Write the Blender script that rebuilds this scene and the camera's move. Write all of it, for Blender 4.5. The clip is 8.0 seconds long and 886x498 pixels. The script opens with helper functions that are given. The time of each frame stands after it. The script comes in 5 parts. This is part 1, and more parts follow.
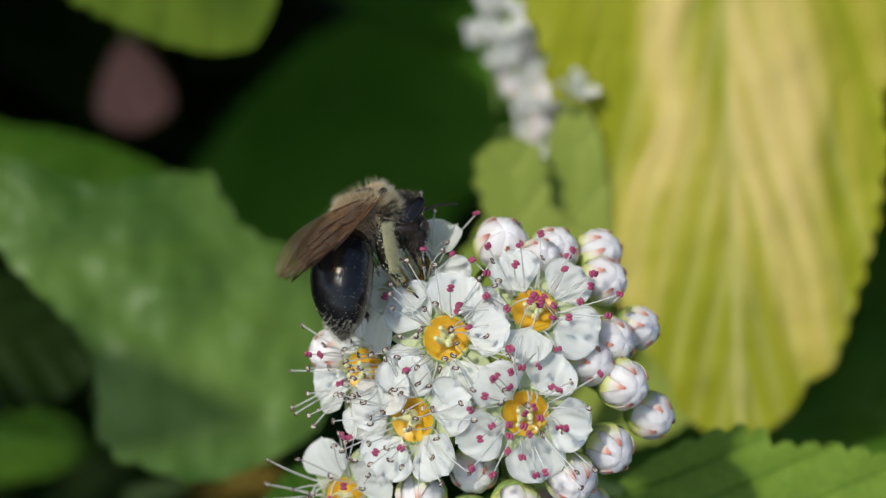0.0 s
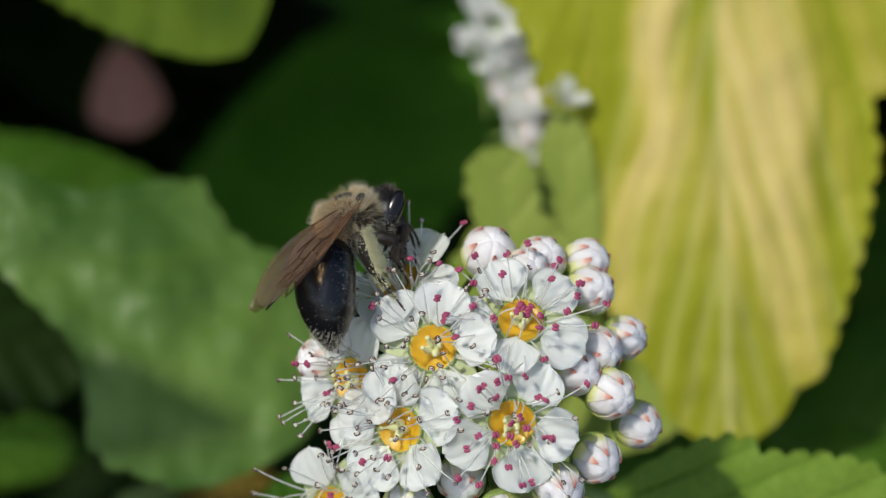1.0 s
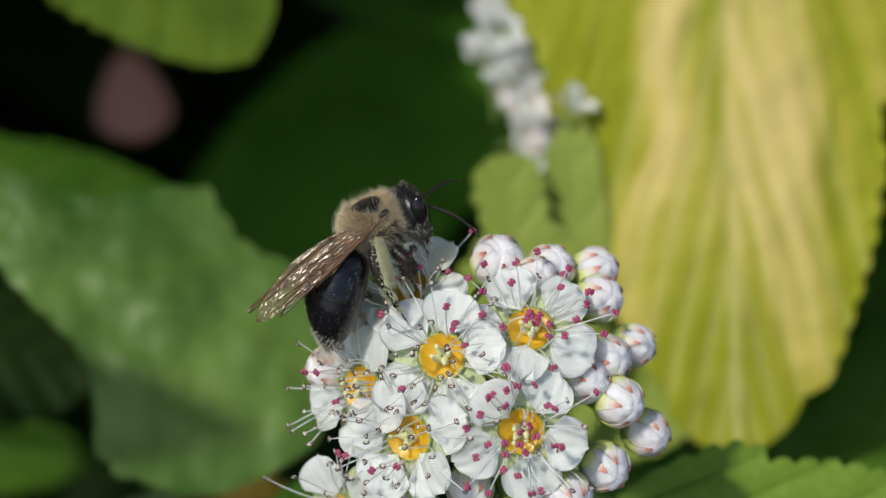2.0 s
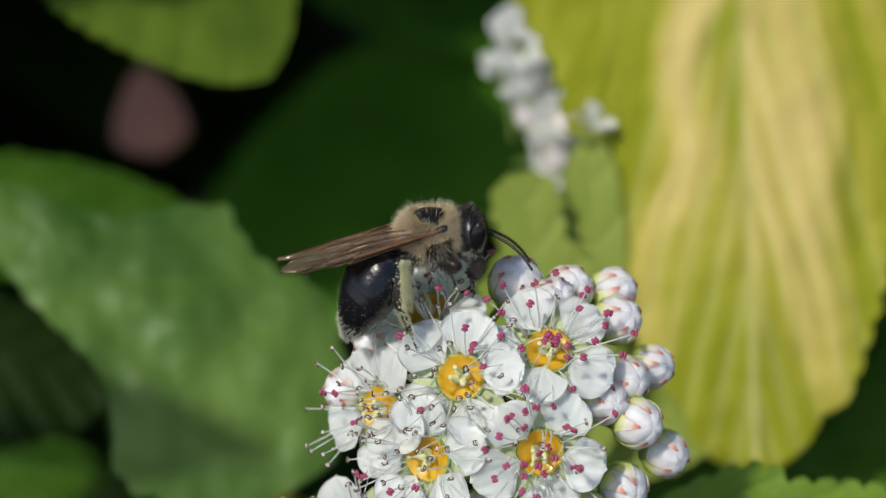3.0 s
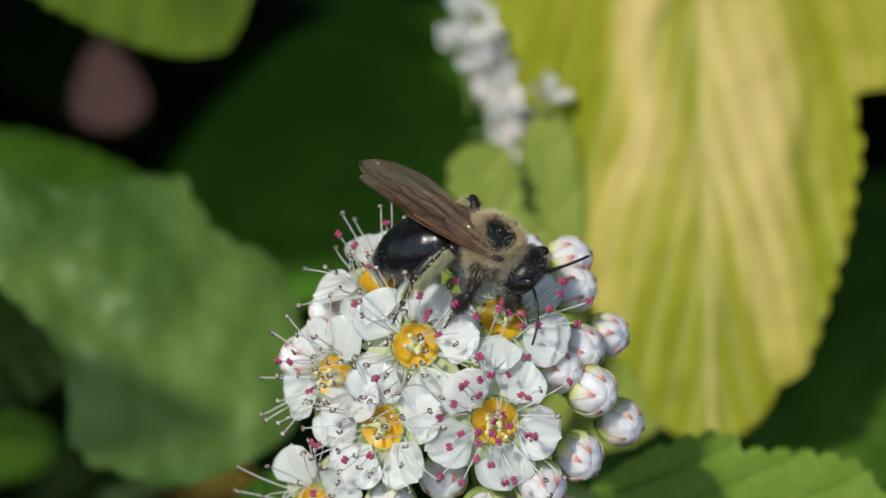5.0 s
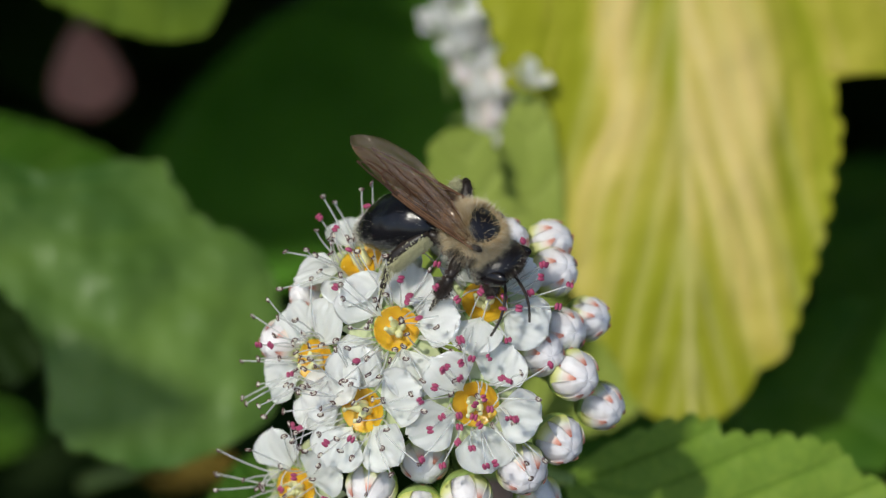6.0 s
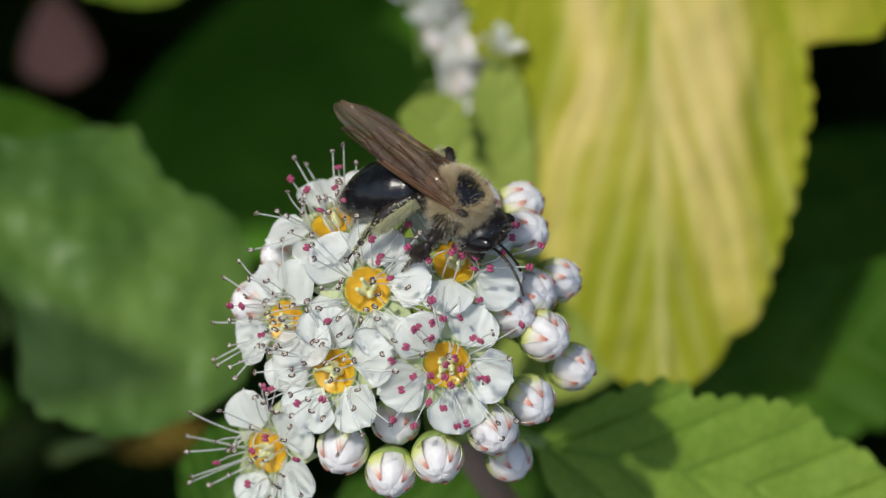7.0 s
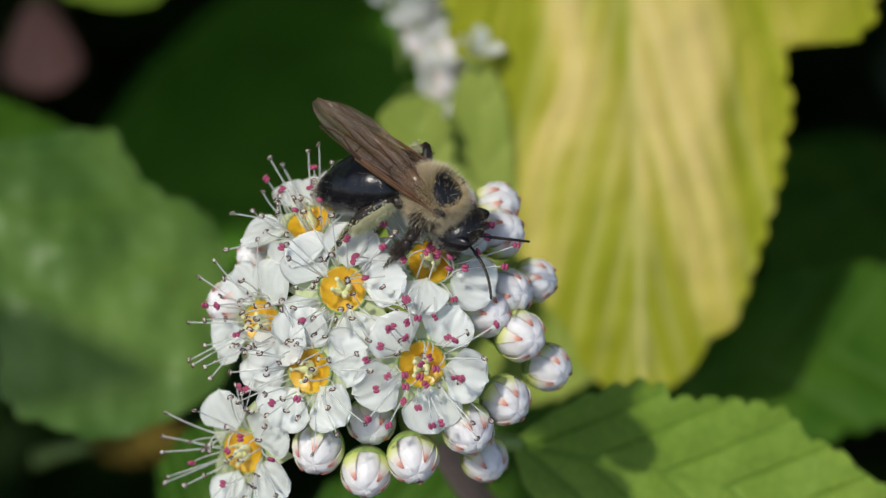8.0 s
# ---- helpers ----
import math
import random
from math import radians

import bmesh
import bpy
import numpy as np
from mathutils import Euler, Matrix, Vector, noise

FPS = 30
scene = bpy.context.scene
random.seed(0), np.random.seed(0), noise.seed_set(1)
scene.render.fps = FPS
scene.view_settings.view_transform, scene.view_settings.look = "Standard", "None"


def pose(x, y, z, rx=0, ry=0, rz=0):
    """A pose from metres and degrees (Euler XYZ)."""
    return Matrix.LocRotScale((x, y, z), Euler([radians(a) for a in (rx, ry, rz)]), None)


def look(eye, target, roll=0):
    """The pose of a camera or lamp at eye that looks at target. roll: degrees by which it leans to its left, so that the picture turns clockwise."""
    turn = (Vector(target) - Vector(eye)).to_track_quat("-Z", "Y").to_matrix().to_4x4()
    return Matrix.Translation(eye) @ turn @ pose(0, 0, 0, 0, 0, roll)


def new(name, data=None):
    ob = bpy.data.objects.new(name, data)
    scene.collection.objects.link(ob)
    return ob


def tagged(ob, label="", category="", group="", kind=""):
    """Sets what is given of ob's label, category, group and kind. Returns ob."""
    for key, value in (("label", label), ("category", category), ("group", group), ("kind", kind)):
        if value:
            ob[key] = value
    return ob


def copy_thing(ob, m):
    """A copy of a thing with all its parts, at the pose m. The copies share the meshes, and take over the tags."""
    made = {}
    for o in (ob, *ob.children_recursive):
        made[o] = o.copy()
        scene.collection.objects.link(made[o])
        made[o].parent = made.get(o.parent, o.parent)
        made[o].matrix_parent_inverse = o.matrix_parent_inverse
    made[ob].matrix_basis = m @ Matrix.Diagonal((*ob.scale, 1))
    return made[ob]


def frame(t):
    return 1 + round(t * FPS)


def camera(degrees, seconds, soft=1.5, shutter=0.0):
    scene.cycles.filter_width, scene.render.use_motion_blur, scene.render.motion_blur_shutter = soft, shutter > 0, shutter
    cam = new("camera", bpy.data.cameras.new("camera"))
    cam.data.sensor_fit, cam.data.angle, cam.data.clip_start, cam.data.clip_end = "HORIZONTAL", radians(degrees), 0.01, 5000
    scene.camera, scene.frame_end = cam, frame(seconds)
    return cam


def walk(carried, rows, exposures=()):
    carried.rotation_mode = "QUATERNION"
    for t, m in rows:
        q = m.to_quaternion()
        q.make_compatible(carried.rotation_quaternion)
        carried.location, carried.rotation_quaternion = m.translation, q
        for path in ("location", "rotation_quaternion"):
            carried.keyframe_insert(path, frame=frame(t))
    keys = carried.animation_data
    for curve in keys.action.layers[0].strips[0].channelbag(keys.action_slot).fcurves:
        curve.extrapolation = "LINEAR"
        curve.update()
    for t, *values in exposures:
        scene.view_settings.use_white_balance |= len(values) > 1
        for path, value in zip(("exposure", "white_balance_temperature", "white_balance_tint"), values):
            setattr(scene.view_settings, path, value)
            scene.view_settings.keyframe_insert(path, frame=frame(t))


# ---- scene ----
MM = 0.001
TILT = radians(35)
# the flower head's own axes: millimetres across, up its slope and out of it
HEAD = Matrix(((1, 0, 0, 0),
               (0, math.sin(TILT), -math.cos(TILT), 0),
               (0, math.cos(TILT), math.sin(TILT), 1.1),
               (0, 0, 0, 1)))
HEAD3 = HEAD.to_3x3()


def spot(x, y, z):
    """A point of the head's axes, in the world."""
    return HEAD @ Vector((x * MM, y * MM, z * MM))


def set_at(place, along, normal):
    """A pose at a point of the head's axes, its x along a direction and its z near a normal of those axes."""
    x = (HEAD3 @ Vector(along)).normalized()
    z = HEAD3 @ Vector(normal)
    z = (z - x * z.dot(x)).normalized()
    y = z.cross(x)
    m = Matrix((x, y, z)).transposed().to_4x4()
    m.translation = spot(*place)
    return m


# ---- camera ----
cam = camera(20, 8.0, soft=1.3, shutter=0.3)
cam.data.dof.use_dof = True
cam.data.dof.focus_distance = 0.1465
cam.data.dof.aperture_fstop = 23
cam.data.dof.aperture_blades = 7
EYE = 150.0
# seconds, turn, nod and roll in degrees, shift across and up in millimetres
PAN = [
    (0, 0.131, 0.084, -0.074, -0.52, -1.31),
    (0.25, 0.240, -0.010, -0.06, 0.05, -1.0),
    (0.5, 0.215, -0.056, -0.059, 0.53, -0.67),
    (1, 0.164, 0.001, -0.038, 0.33, -0.53),
    (1.2, 0.108, 0.104, -0.045, -0.28, -0.56),
    (2.3, 0.427, 0.067, -0.093, 0.10, -0.15),
    (2.5, 0.538, 0.286, -0.093, -0.03, -0.50),
    (3, 0.552, 0.248, -0.012, -0.30, 0.56),
    (3.5, 0.357, 0.320, -0.019, -0.50, 0.07),
    (4, -0.303, 0.144, -0.002, -1.74, -0.19),
    (4.5, -0.000, -0.000, 0.000, -0.00, 0.00),
    (5, -0.225, -0.112, -0.028, 0.35, -0.37),
    (5.2, -0.741, -0.368, -0.001, -0.02, 0.27),
    (6.3, -0.776, -0.415, 0.021, 0.27, -1.17),
    (6.5, -0.943, -0.422, 0.074, 0.43, -1.58),
    (7, -1.373, -0.642, -0.027, 0.20, -2.30),
    (7.5, -1.266, -0.419, -0.079, 2.12, -2.93),
    (8, -1.470, -0.340, 0.010, 1.41, -3.09),
]


def eye_pose(turn, nod, roll, x, y):
    m = HEAD @ Matrix.Translation((x * MM, y * MM, EYE * MM))
    return m @ Matrix.Rotation(radians(turn), 4, "Y") @ Matrix.Rotation(radians(nod), 4, "X") @ Matrix.Rotation(radians(roll), 4, "Z")


walk(cam, [(t, eye_pose(*v)) for t, *v in PAN])

# ---- daylight ----
SUN_WAY = (HEAD3 @ Vector((-0.42, 0.40, 0.81))).normalized()
world = bpy.data.worlds.new("sky")
scene.world = world
world.use_nodes = True
sky = world.node_tree.nodes.new("ShaderNodeTexSky")
sky.sky_type = "NISHITA"
sky.sun_disc = False
sky.sun_elevation = math.asin(SUN_WAY.z)
sky.sun_rotation = math.atan2(SUN_WAY.x, SUN_WAY.y)
world.node_tree.links.new(sky.outputs[0], world.node_tree.nodes["Background"].inputs[0])
world.node_tree.nodes["Background"].inputs[1].default_value = 0.13
sun = new("sun", bpy.data.lights.new("sun", "SUN"))
sun.data.energy, sun.data.angle, sun.data.color = 2.7, radians(2.4), (0.99, 0.968, 0.855)
sun.matrix_world = look(SUN_WAY * 5 + Vector((0, 0, 1)), (0, 0, 1))
scene.view_settings.exposure = -0.21

# ---- materials ----


def shader(name):
    m = bpy.data.materials.new(name)
    m.use_nodes = True
    return m, m.node_tree.nodes, m.node_tree.links, m.node_tree.nodes["Principled BSDF"]


def noise_tex(nodes, links, scale, detail=4, coords="Object"):
    co = nodes.new("ShaderNodeTexCoord")
    tex = nodes.new("ShaderNodeTexNoise")
    tex.inputs["Scale"].default_value = scale
    tex.inputs["Detail"].default_value = detail
    links.new(co.outputs[coords], tex.inputs["Vector"])
    return tex


def ramp(nodes, links, value, stops):
    r = nodes.new("ShaderNodeValToRGB")
    while len(r.color_ramp.elements) < len(stops):
        r.color_ramp.elements.new(0.5)
    for e, (p, c) in zip(r.color_ramp.elements, stops):
        e.position, e.color = p, (*c, 1)
    links.new(value, r.inputs[0])
    return r


def mix(nodes, links, fac, a, b, kind="MIX"):
    m = nodes.new("ShaderNodeMix")
    m.data_type, m.blend_type = "RGBA", kind
    for socket, value in ((m.inputs[0], fac), (m.inputs[6], a), (m.inputs[7], b)):
        if isinstance(value, bpy.types.NodeSocket):
            links.new(value, socket)
        else:
            socket.default_value = value if isinstance(value, float) else (*value, 1)
    return m.outputs[2]


def bump(nodes, links, height, strength, distance, bsdf):
    b = nodes.new("ShaderNodeBump")
    b.inputs["Strength"].default_value, b.inputs["Distance"].default_value = strength, distance
    links.new(height, b.inputs["Height"])
    links.new(b.outputs[0], bsdf.inputs["Normal"])


def plain(name, low, high, rough, grain, relief=0.2, metal=0.0, coat=0.0, island=0.0):
    """A surface whose colour wanders between two tones, at two sizes of grain."""
    m, nodes, links, bsdf = shader(name)
    a, b = noise_tex(nodes, links, grain), noise_tex(nodes, links, grain * 0.17, 2)
    add = nodes.new("ShaderNodeMath")
    add.operation = "MULTIPLY_ADD"
    links.new(a.outputs[0], add.inputs[0])
    add.inputs[1].default_value = 0.5
    half = nodes.new("ShaderNodeMath")
    half.operation = "MULTIPLY"
    links.new(b.outputs[0], half.inputs[0])
    half.inputs[1].default_value = 0.5
    links.new(half.outputs[0], add.inputs[2])
    r = ramp(nodes, links, add.outputs[0], ((0.32, low), (0.68, high)))
    colour = r.outputs[0]
    if island:
        geo = nodes.new("ShaderNodeNewGeometry")
        tone = ramp(nodes, links, geo.outputs["Random Per Island"], ((0.0, (1 - island,) * 3), (1.0, (1.0,) * 3)))
        colour = mix(nodes, links, 1.0, colour, tone.outputs[0], "MULTIPLY")
    links.new(colour, bsdf.inputs["Base Color"])
    bsdf.inputs["Roughness"].default_value, bsdf.inputs["Metallic"].default_value = rough, metal
    bsdf.inputs["Coat Weight"].default_value = coat
    if relief:
        bump(nodes, links, a.outputs[0], relief, 0.3 / grain, bsdf)
    return m


def see_through(m, share, tint):
    """Lets part of the light pass through a thin sheet."""
    nodes, links = m.node_tree.nodes, m.node_tree.links
    bsdf, out = nodes["Principled BSDF"], nodes["Material Output"]
    thin, both = nodes.new("ShaderNodeBsdfTranslucent"), nodes.new("ShaderNodeMixShader")
    source = bsdf.inputs["Base Color"].links[0].from_socket
    links.new(mix(nodes, links, 1.0, source, tint, "MULTIPLY"), thin.inputs[0])
    both.inputs[0].default_value = share
    links.new(bsdf.outputs[0], both.inputs[1])
    links.new(thin.outputs[0], both.inputs[2])
    links.new(both.outputs[0], out.inputs[0])
    return m


def glassy(m, share):
    """Lets part of the light pass straight through a watery tissue."""
    nodes, links = m.node_tree.nodes, m.node_tree.links
    out = nodes["Material Output"]
    source = out.inputs[0].links[0].from_socket
    clear, both = nodes.new("ShaderNodeBsdfTransparent"), nodes.new("ShaderNodeMixShader")
    both.inputs[0].default_value = share
    links.new(source, both.inputs[1])
    links.new(clear.outputs[0], both.inputs[2])
    links.new(both.outputs[0], out.inputs[0])
    return m


def leaf_stuff(name, blade, dark, vein, rough=0.52, share=0.3, tint=(1.0, 1.0, 0.45), blotch=60, streak=0.0, net=0.0, gloss=0.12, pale=(0.90, 0.72, 0.27)):
    """A leaf: mottled blade, paler veins, fine cell relief, light coming through."""
    m, nodes, links, bsdf = shader(name)
    big, fine = noise_tex(nodes, links, blotch, 5), noise_tex(nodes, links, 2600, 3)
    tone = ramp(nodes, links, big.outputs[0], ((0.35, dark), (0.65, blade))).outputs[0]
    speck = ramp(nodes, links, fine.outputs[0], ((0.3, (0.86,) * 3), (0.7, (1.0,) * 3))).outputs[0]
    tone = mix(nodes, links, 1.0, tone, speck, "MULTIPLY")
    at = nodes.new("ShaderNodeAttribute")
    at.attribute_name = "vein"
    sp = nodes.new("ShaderNodeSeparateColor")
    links.new(at.outputs["Color"], sp.inputs[0])
    if streak:
        tone = mix(nodes, links, sp.outputs[1], tone, streak)
        tone = mix(nodes, links, sp.outputs[2], tone, pale)
    if net:
        mesh = nodes.new("ShaderNodeTexVoronoi")
        mesh.feature = "DISTANCE_TO_EDGE"
        mesh.inputs["Scale"].default_value = 820
        bent = nodes.new("ShaderNodeTexCoord")
        links.new(bent.outputs["Object"], mesh.inputs["Vector"])
        line = ramp(nodes, links, mesh.outputs["Distance"], ((0.02, (net,) * 3), (0.14, (0.0,) * 3)))
        tone = mix(nodes, links, line.outputs[0], tone, vein)
    tone = mix(nodes, links, sp.outputs[0], tone, vein)
    links.new(tone, bsdf.inputs["Base Color"])
    bsdf.inputs["Roughness"].default_value = rough
    bsdf.inputs["Specular IOR Level"].default_value = gloss
    cells = nodes.new("ShaderNodeTexVoronoi")
    cells.inputs["Scale"].default_value = 1300
    co = nodes.new("ShaderNodeTexCoord")
    links.new(co.outputs["Object"], cells.inputs["Vector"])
    bump(nodes, links, cells.outputs["Distance"], 0.25, 0.0002, bsdf)
    return see_through(m, share, tint)


def soften(bsdf, weight, depth, tint):
    """Light that spreads a little way inside a soft tissue."""
    bsdf.subsurface_method = "BURLEY"
    bsdf.inputs["Subsurface Weight"].default_value = weight
    bsdf.inputs["Subsurface Scale"].default_value = depth
    bsdf.inputs["Subsurface Radius"].default_value = tint


def petal_stuff():
    m, nodes, links, bsdf = shader("petal_white")
    at = nodes.new("ShaderNodeAttribute")
    at.attribute_name = "vein"
    sp = nodes.new("ShaderNodeSeparateColor")
    links.new(at.outputs["Color"], sp.inputs[0])
    soft = noise_tex(nodes, links, 900, 4)
    tone = ramp(nodes, links, soft.outputs[0], ((0.3, (0.88, 0.89, 0.875)), (0.7, (0.925, 0.93, 0.92)))).outputs[0]
    tone = mix(nodes, links, sp.outputs[0], tone, (0.74, 0.77, 0.75))
    tone = mix(nodes, links, sp.outputs[1], tone, (0.72, 0.76, 0.50))
    links.new(tone, bsdf.inputs["Base Color"])
    bsdf.inputs["Roughness"].default_value = 0.5
    soften(bsdf, 0.85, 0.00038, (1.0, 1.0, 0.95))
    fine = noise_tex(nodes, links, 5200, 2)
    bump(nodes, links, fine.outputs[0], 0.25, 0.00006, bsdf)
    return see_through(m, 0.36, (1.0, 1.0, 0.98))


def two_tone(name, stops, rough, axis=2, span=0.001, low=0.0, grain=2500, share=0.0):
    """Colour that changes along one axis of the part, as it grew."""
    m, nodes, links, bsdf = shader(name)
    co = nodes.new("ShaderNodeTexCoord")
    xyz = nodes.new("ShaderNodeSeparateXYZ")
    links.new(co.outputs["Object"], xyz.inputs[0])
    rng = nodes.new("ShaderNodeMapRange")
    rng.inputs[1].default_value, rng.inputs[2].default_value = low, low + span
    links.new(xyz.outputs[axis], rng.inputs[0])
    tex = noise_tex(nodes, links, grain, 3)
    wob = nodes.new("ShaderNodeMath")
    wob.operation = "MULTIPLY_ADD"
    links.new(tex.outputs[0], wob.inputs[0])
    wob.inputs[1].default_value = 0.14
    links.new(rng.outputs[0], wob.inputs[2])
    sub = nodes.new("ShaderNodeMath")
    sub.operation = "SUBTRACT"
    links.new(wob.outputs[0], sub.inputs[0])
    sub.inputs[1].default_value = 0.10
    r = ramp(nodes, links, sub.outputs[0], stops)
    links.new(r.outputs[0], bsdf.inputs["Base Color"])
    bsdf.inputs["Roughness"].default_value = rough
    bump(nodes, links, tex.outputs[0], 0.15, 0.0001, bsdf)
    return see_through(m, share, (1, 1, 0.8)) if share else m


def wing_stuff():
    """A smoky clear film with long glossy wrinkles."""
    m, nodes, links, bsdf = shader("wing_membrane")
    co, grain = nodes.new("ShaderNodeTexCoord"), nodes.new("ShaderNodeMapping")
    grain.inputs["Scale"].default_value = (0.22, 1.0, 1.0)
    links.new(co.outputs["Object"], grain.inputs["Vector"])
    tex, wide = nodes.new("ShaderNodeTexNoise"), nodes.new("ShaderNodeTexNoise")
    for q, scale in ((tex, 1500), (wide, 620)):
        q.inputs["Scale"].default_value = scale
        q.inputs["Detail"].default_value = 3
        links.new(grain.outputs[0], q.inputs["Vector"])
    r = ramp(nodes, links, wide.outputs[0], ((0.3, (0.25, 0.165, 0.11)), (0.7, (0.42, 0.31, 0.23))))
    links.new(r.outputs[0], bsdf.inputs["Base Color"])
    bsdf.inputs["Roughness"].default_value = 0.2
    bump(nodes, links, mix(nodes, links, 0.5, tex.outputs[0], wide.outputs[0]), 1.0, 0.0013, bsdf)
    clear, both = nodes.new("ShaderNodeBsdfTransparent"), nodes.new("ShaderNodeMixShader")
    clear.inputs[0].default_value = (0.93, 0.85, 0.75, 1)
    both.inputs[0].default_value = 0.82
    links.new(bsdf.outputs[0], both.inputs[1])
    links.new(clear.outputs[0], both.inputs[2])
    shine, film = nodes.new("ShaderNodeBsdfGlossy"), nodes.new("ShaderNodeMixShader")
    shine.inputs["Roughness"].default_value = 0.2
    shine.inputs["Color"].default_value = (1.0, 0.93, 0.86, 1)
    links.new(bsdf.inputs["Normal"].links[0].from_socket, shine.inputs["Normal"])
    film.inputs[0].default_value = 0.035
    links.new(both.outputs[0], film.inputs[1])
    links.new(shine.outputs[0], film.inputs[2])
    links.new(film.outputs[0], nodes["Material Output"].inputs[0])
    return m


PETAL = petal_stuff()
GREEN_LEAF = leaf_stuff("green_leaf", (0.105, 0.225, 0.020), (0.050, 0.145, 0.012), (0.135, 0.245, 0.045), blotch=110)
YELLOW_LEAF = leaf_stuff("yellow_leaf", (0.80, 0.66, 0.13), (0.68, 0.60, 0.08), (0.86, 0.78, 0.32), 0.5, 0.28, (1, 1, 0.4), 60, (0.42, 0.44, 0.025))
SHEEN_LEAF = leaf_stuff("glossy_leaf", (0.23, 0.38, 0.07), (0.06, 0.16, 0.022), (0.20, 0.34, 0.07), 0.44, 0.3, (1.0, 1.0, 0.45), 60, 0.0, 0.0, 0.42)
DEEP_LEAF = leaf_stuff("deep_leaf", (0.15, 0.38, 0.035), (0.09, 0.27, 0.02), (0.12, 0.30, 0.03), blotch=40)
SUNNY_LEAF = leaf_stuff("sunny_leaf", (0.20, 0.30, 0.030), (0.09, 0.17, 0.018), (0.17, 0.27, 0.04), blotch=120)
# green leaf with the shrub's deep shade put into its colour
SHADED_LEAF = leaf_stuff("shaded_leaf", (0.030, 0.062, 0.010), (0.014, 0.036, 0.006), (0.035, 0.07, 0.014))
LIME_LEAF = leaf_stuff("lime_leaf", (0.45, 0.53, 0.11), (0.33, 0.44, 0.07), (0.44, 0.52, 0.12))
FRESH_LEAF = leaf_stuff("fresh_leaf", (0.35, 0.49, 0.075), (0.25, 0.40, 0.05), (0.15, 0.28, 0.035), 0.45, net=0.30)
RUST_LEAF = leaf_stuff("rust_leaf", (0.20, 0.115, 0.016), (0.12, 0.10, 0.015), (0.50, 0.38, 0.08), blotch=160)
DRY_LEAF = plain("dry_leaf", (0.55, 0.26, 0.20), (0.70, 0.38, 0.30), 0.8, 900)
BARK = plain("twig_bark", (0.34, 0.22, 0.17), (0.48, 0.34, 0.27), 0.8, 1800, 0.4)
STALK = plain("green_stalk", (0.20, 0.30, 0.06), (0.32, 0.42, 0.12), 0.55, 2400)
SOIL = plain("soil", (0.03, 0.022, 0.015), (0.07, 0.05, 0.035), 0.95, 60, 0.6)
CALYX_GREEN = plain("calyx_green", (0.46, 0.54, 0.24), (0.66, 0.70, 0.42), 0.6, 1800)
NECTAR = plain("nectar_disc", (0.76, 0.38, 0.012), (0.86, 0.52, 0.03), 0.35, 2600, 0.3, coat=0.2)
PISTIL = plain("pistil_green", (0.76, 0.76, 0.36), (0.90, 0.89, 0.60), 0.5, 3500)
FILAMENT = glassy(see_through(plain("filament_white", (0.93, 0.93, 0.90), (0.97, 0.97, 0.95), 0.4, 3000, 0.05), 0.18, (1, 1, 0.97)), 0.46)
soften(NECTAR.node_tree.nodes["Principled BSDF"], 0.7, 0.0008, (1.0, 0.7, 0.2))
ANTHER_FRESH = plain("anther_magenta", (0.34, 0.035, 0.105), (0.56, 0.11, 0.22), 0.5, 5200, 0.4)
ANTHER_OLD = plain("anther_spent", (0.62, 0.58, 0.48), (0.80, 0.76, 0.66), 0.8, 6000, 0.4)
ANTHER_SEAM = plain("anther_seam", (0.08, 0.035, 0.035), (0.16, 0.075, 0.07), 0.8, 6000, 0.2)
BUD_WHITE = plain("bud_petals", (0.86, 0.80, 0.80), (0.94, 0.925, 0.92), 0.5, 1300, 0.35)
soften(BUD_WHITE.node_tree.nodes["Principled BSDF"], 0.7, 0.0012, (1.0, 0.95, 0.9))
SEPAL = two_tone("sepal", ((0.0, (0.46, 0.54, 0.08)), (0.40, (0.62, 0.66, 0.16)), (0.58, (0.76, 0.76, 0.38)), (0.70, (0.86, 0.83, 0.70)), (0.80, (0.86, 0.70, 0.62)), (0.89, (0.76, 0.36, 0.27)), (1.0, (0.48, 0.11, 0.08))), 0.6, 2, 0.0027, -0.0013)
CHITIN = plain("black_chitin", (0.006, 0.006, 0.009), (0.014, 0.013, 0.016), 0.30, 9000, 0.5)
TERGITE = plain("abdomen_chitin", (0.004, 0.0045, 0.007), (0.009, 0.009, 0.012), 0.21, 6500, 0.4)
EYE_STUFF = plain("compound_eye", (0.006, 0.005, 0.006), (0.012, 0.010, 0.011), 0.20, 16000, 0.2)
FUR_TAN = plain("tan_fur", (0.70, 0.47, 0.20), (0.95, 0.77, 0.46), 0.7, 420, 0.0, island=0.55)
FUR_CREAM = plain("cream_fur", (0.82, 0.70, 0.46), (0.97, 0.91, 0.73), 0.6, 420, 0.0, island=0.25)
FUR_DARK = plain("brown_fur", (0.035, 0.024, 0.018), (0.085, 0.06, 0.045), 0.7, 900, 0.0, island=0.4)
FUR_PALE = plain("pale_fur", (0.50, 0.47, 0.38), (0.66, 0.63, 0.52), 0.75, 900, 0.0, island=0.3)
POLLEN = plain("pollen", (0.60, 0.58, 0.34), (0.78, 0.76, 0.50), 0.9, 5000, 0.3, island=0.2)
LEG_STUFF = plain("leg_chitin", (0.012, 0.009, 0.008), (0.035, 0.024, 0.018), 0.38, 6000, 0.4)
WING = wing_stuff()
AMBER_VEIN = plain("amber_wing_vein", (0.11, 0.052, 0.024), (0.28, 0.15, 0.08), 0.2, 1500, 0.2)
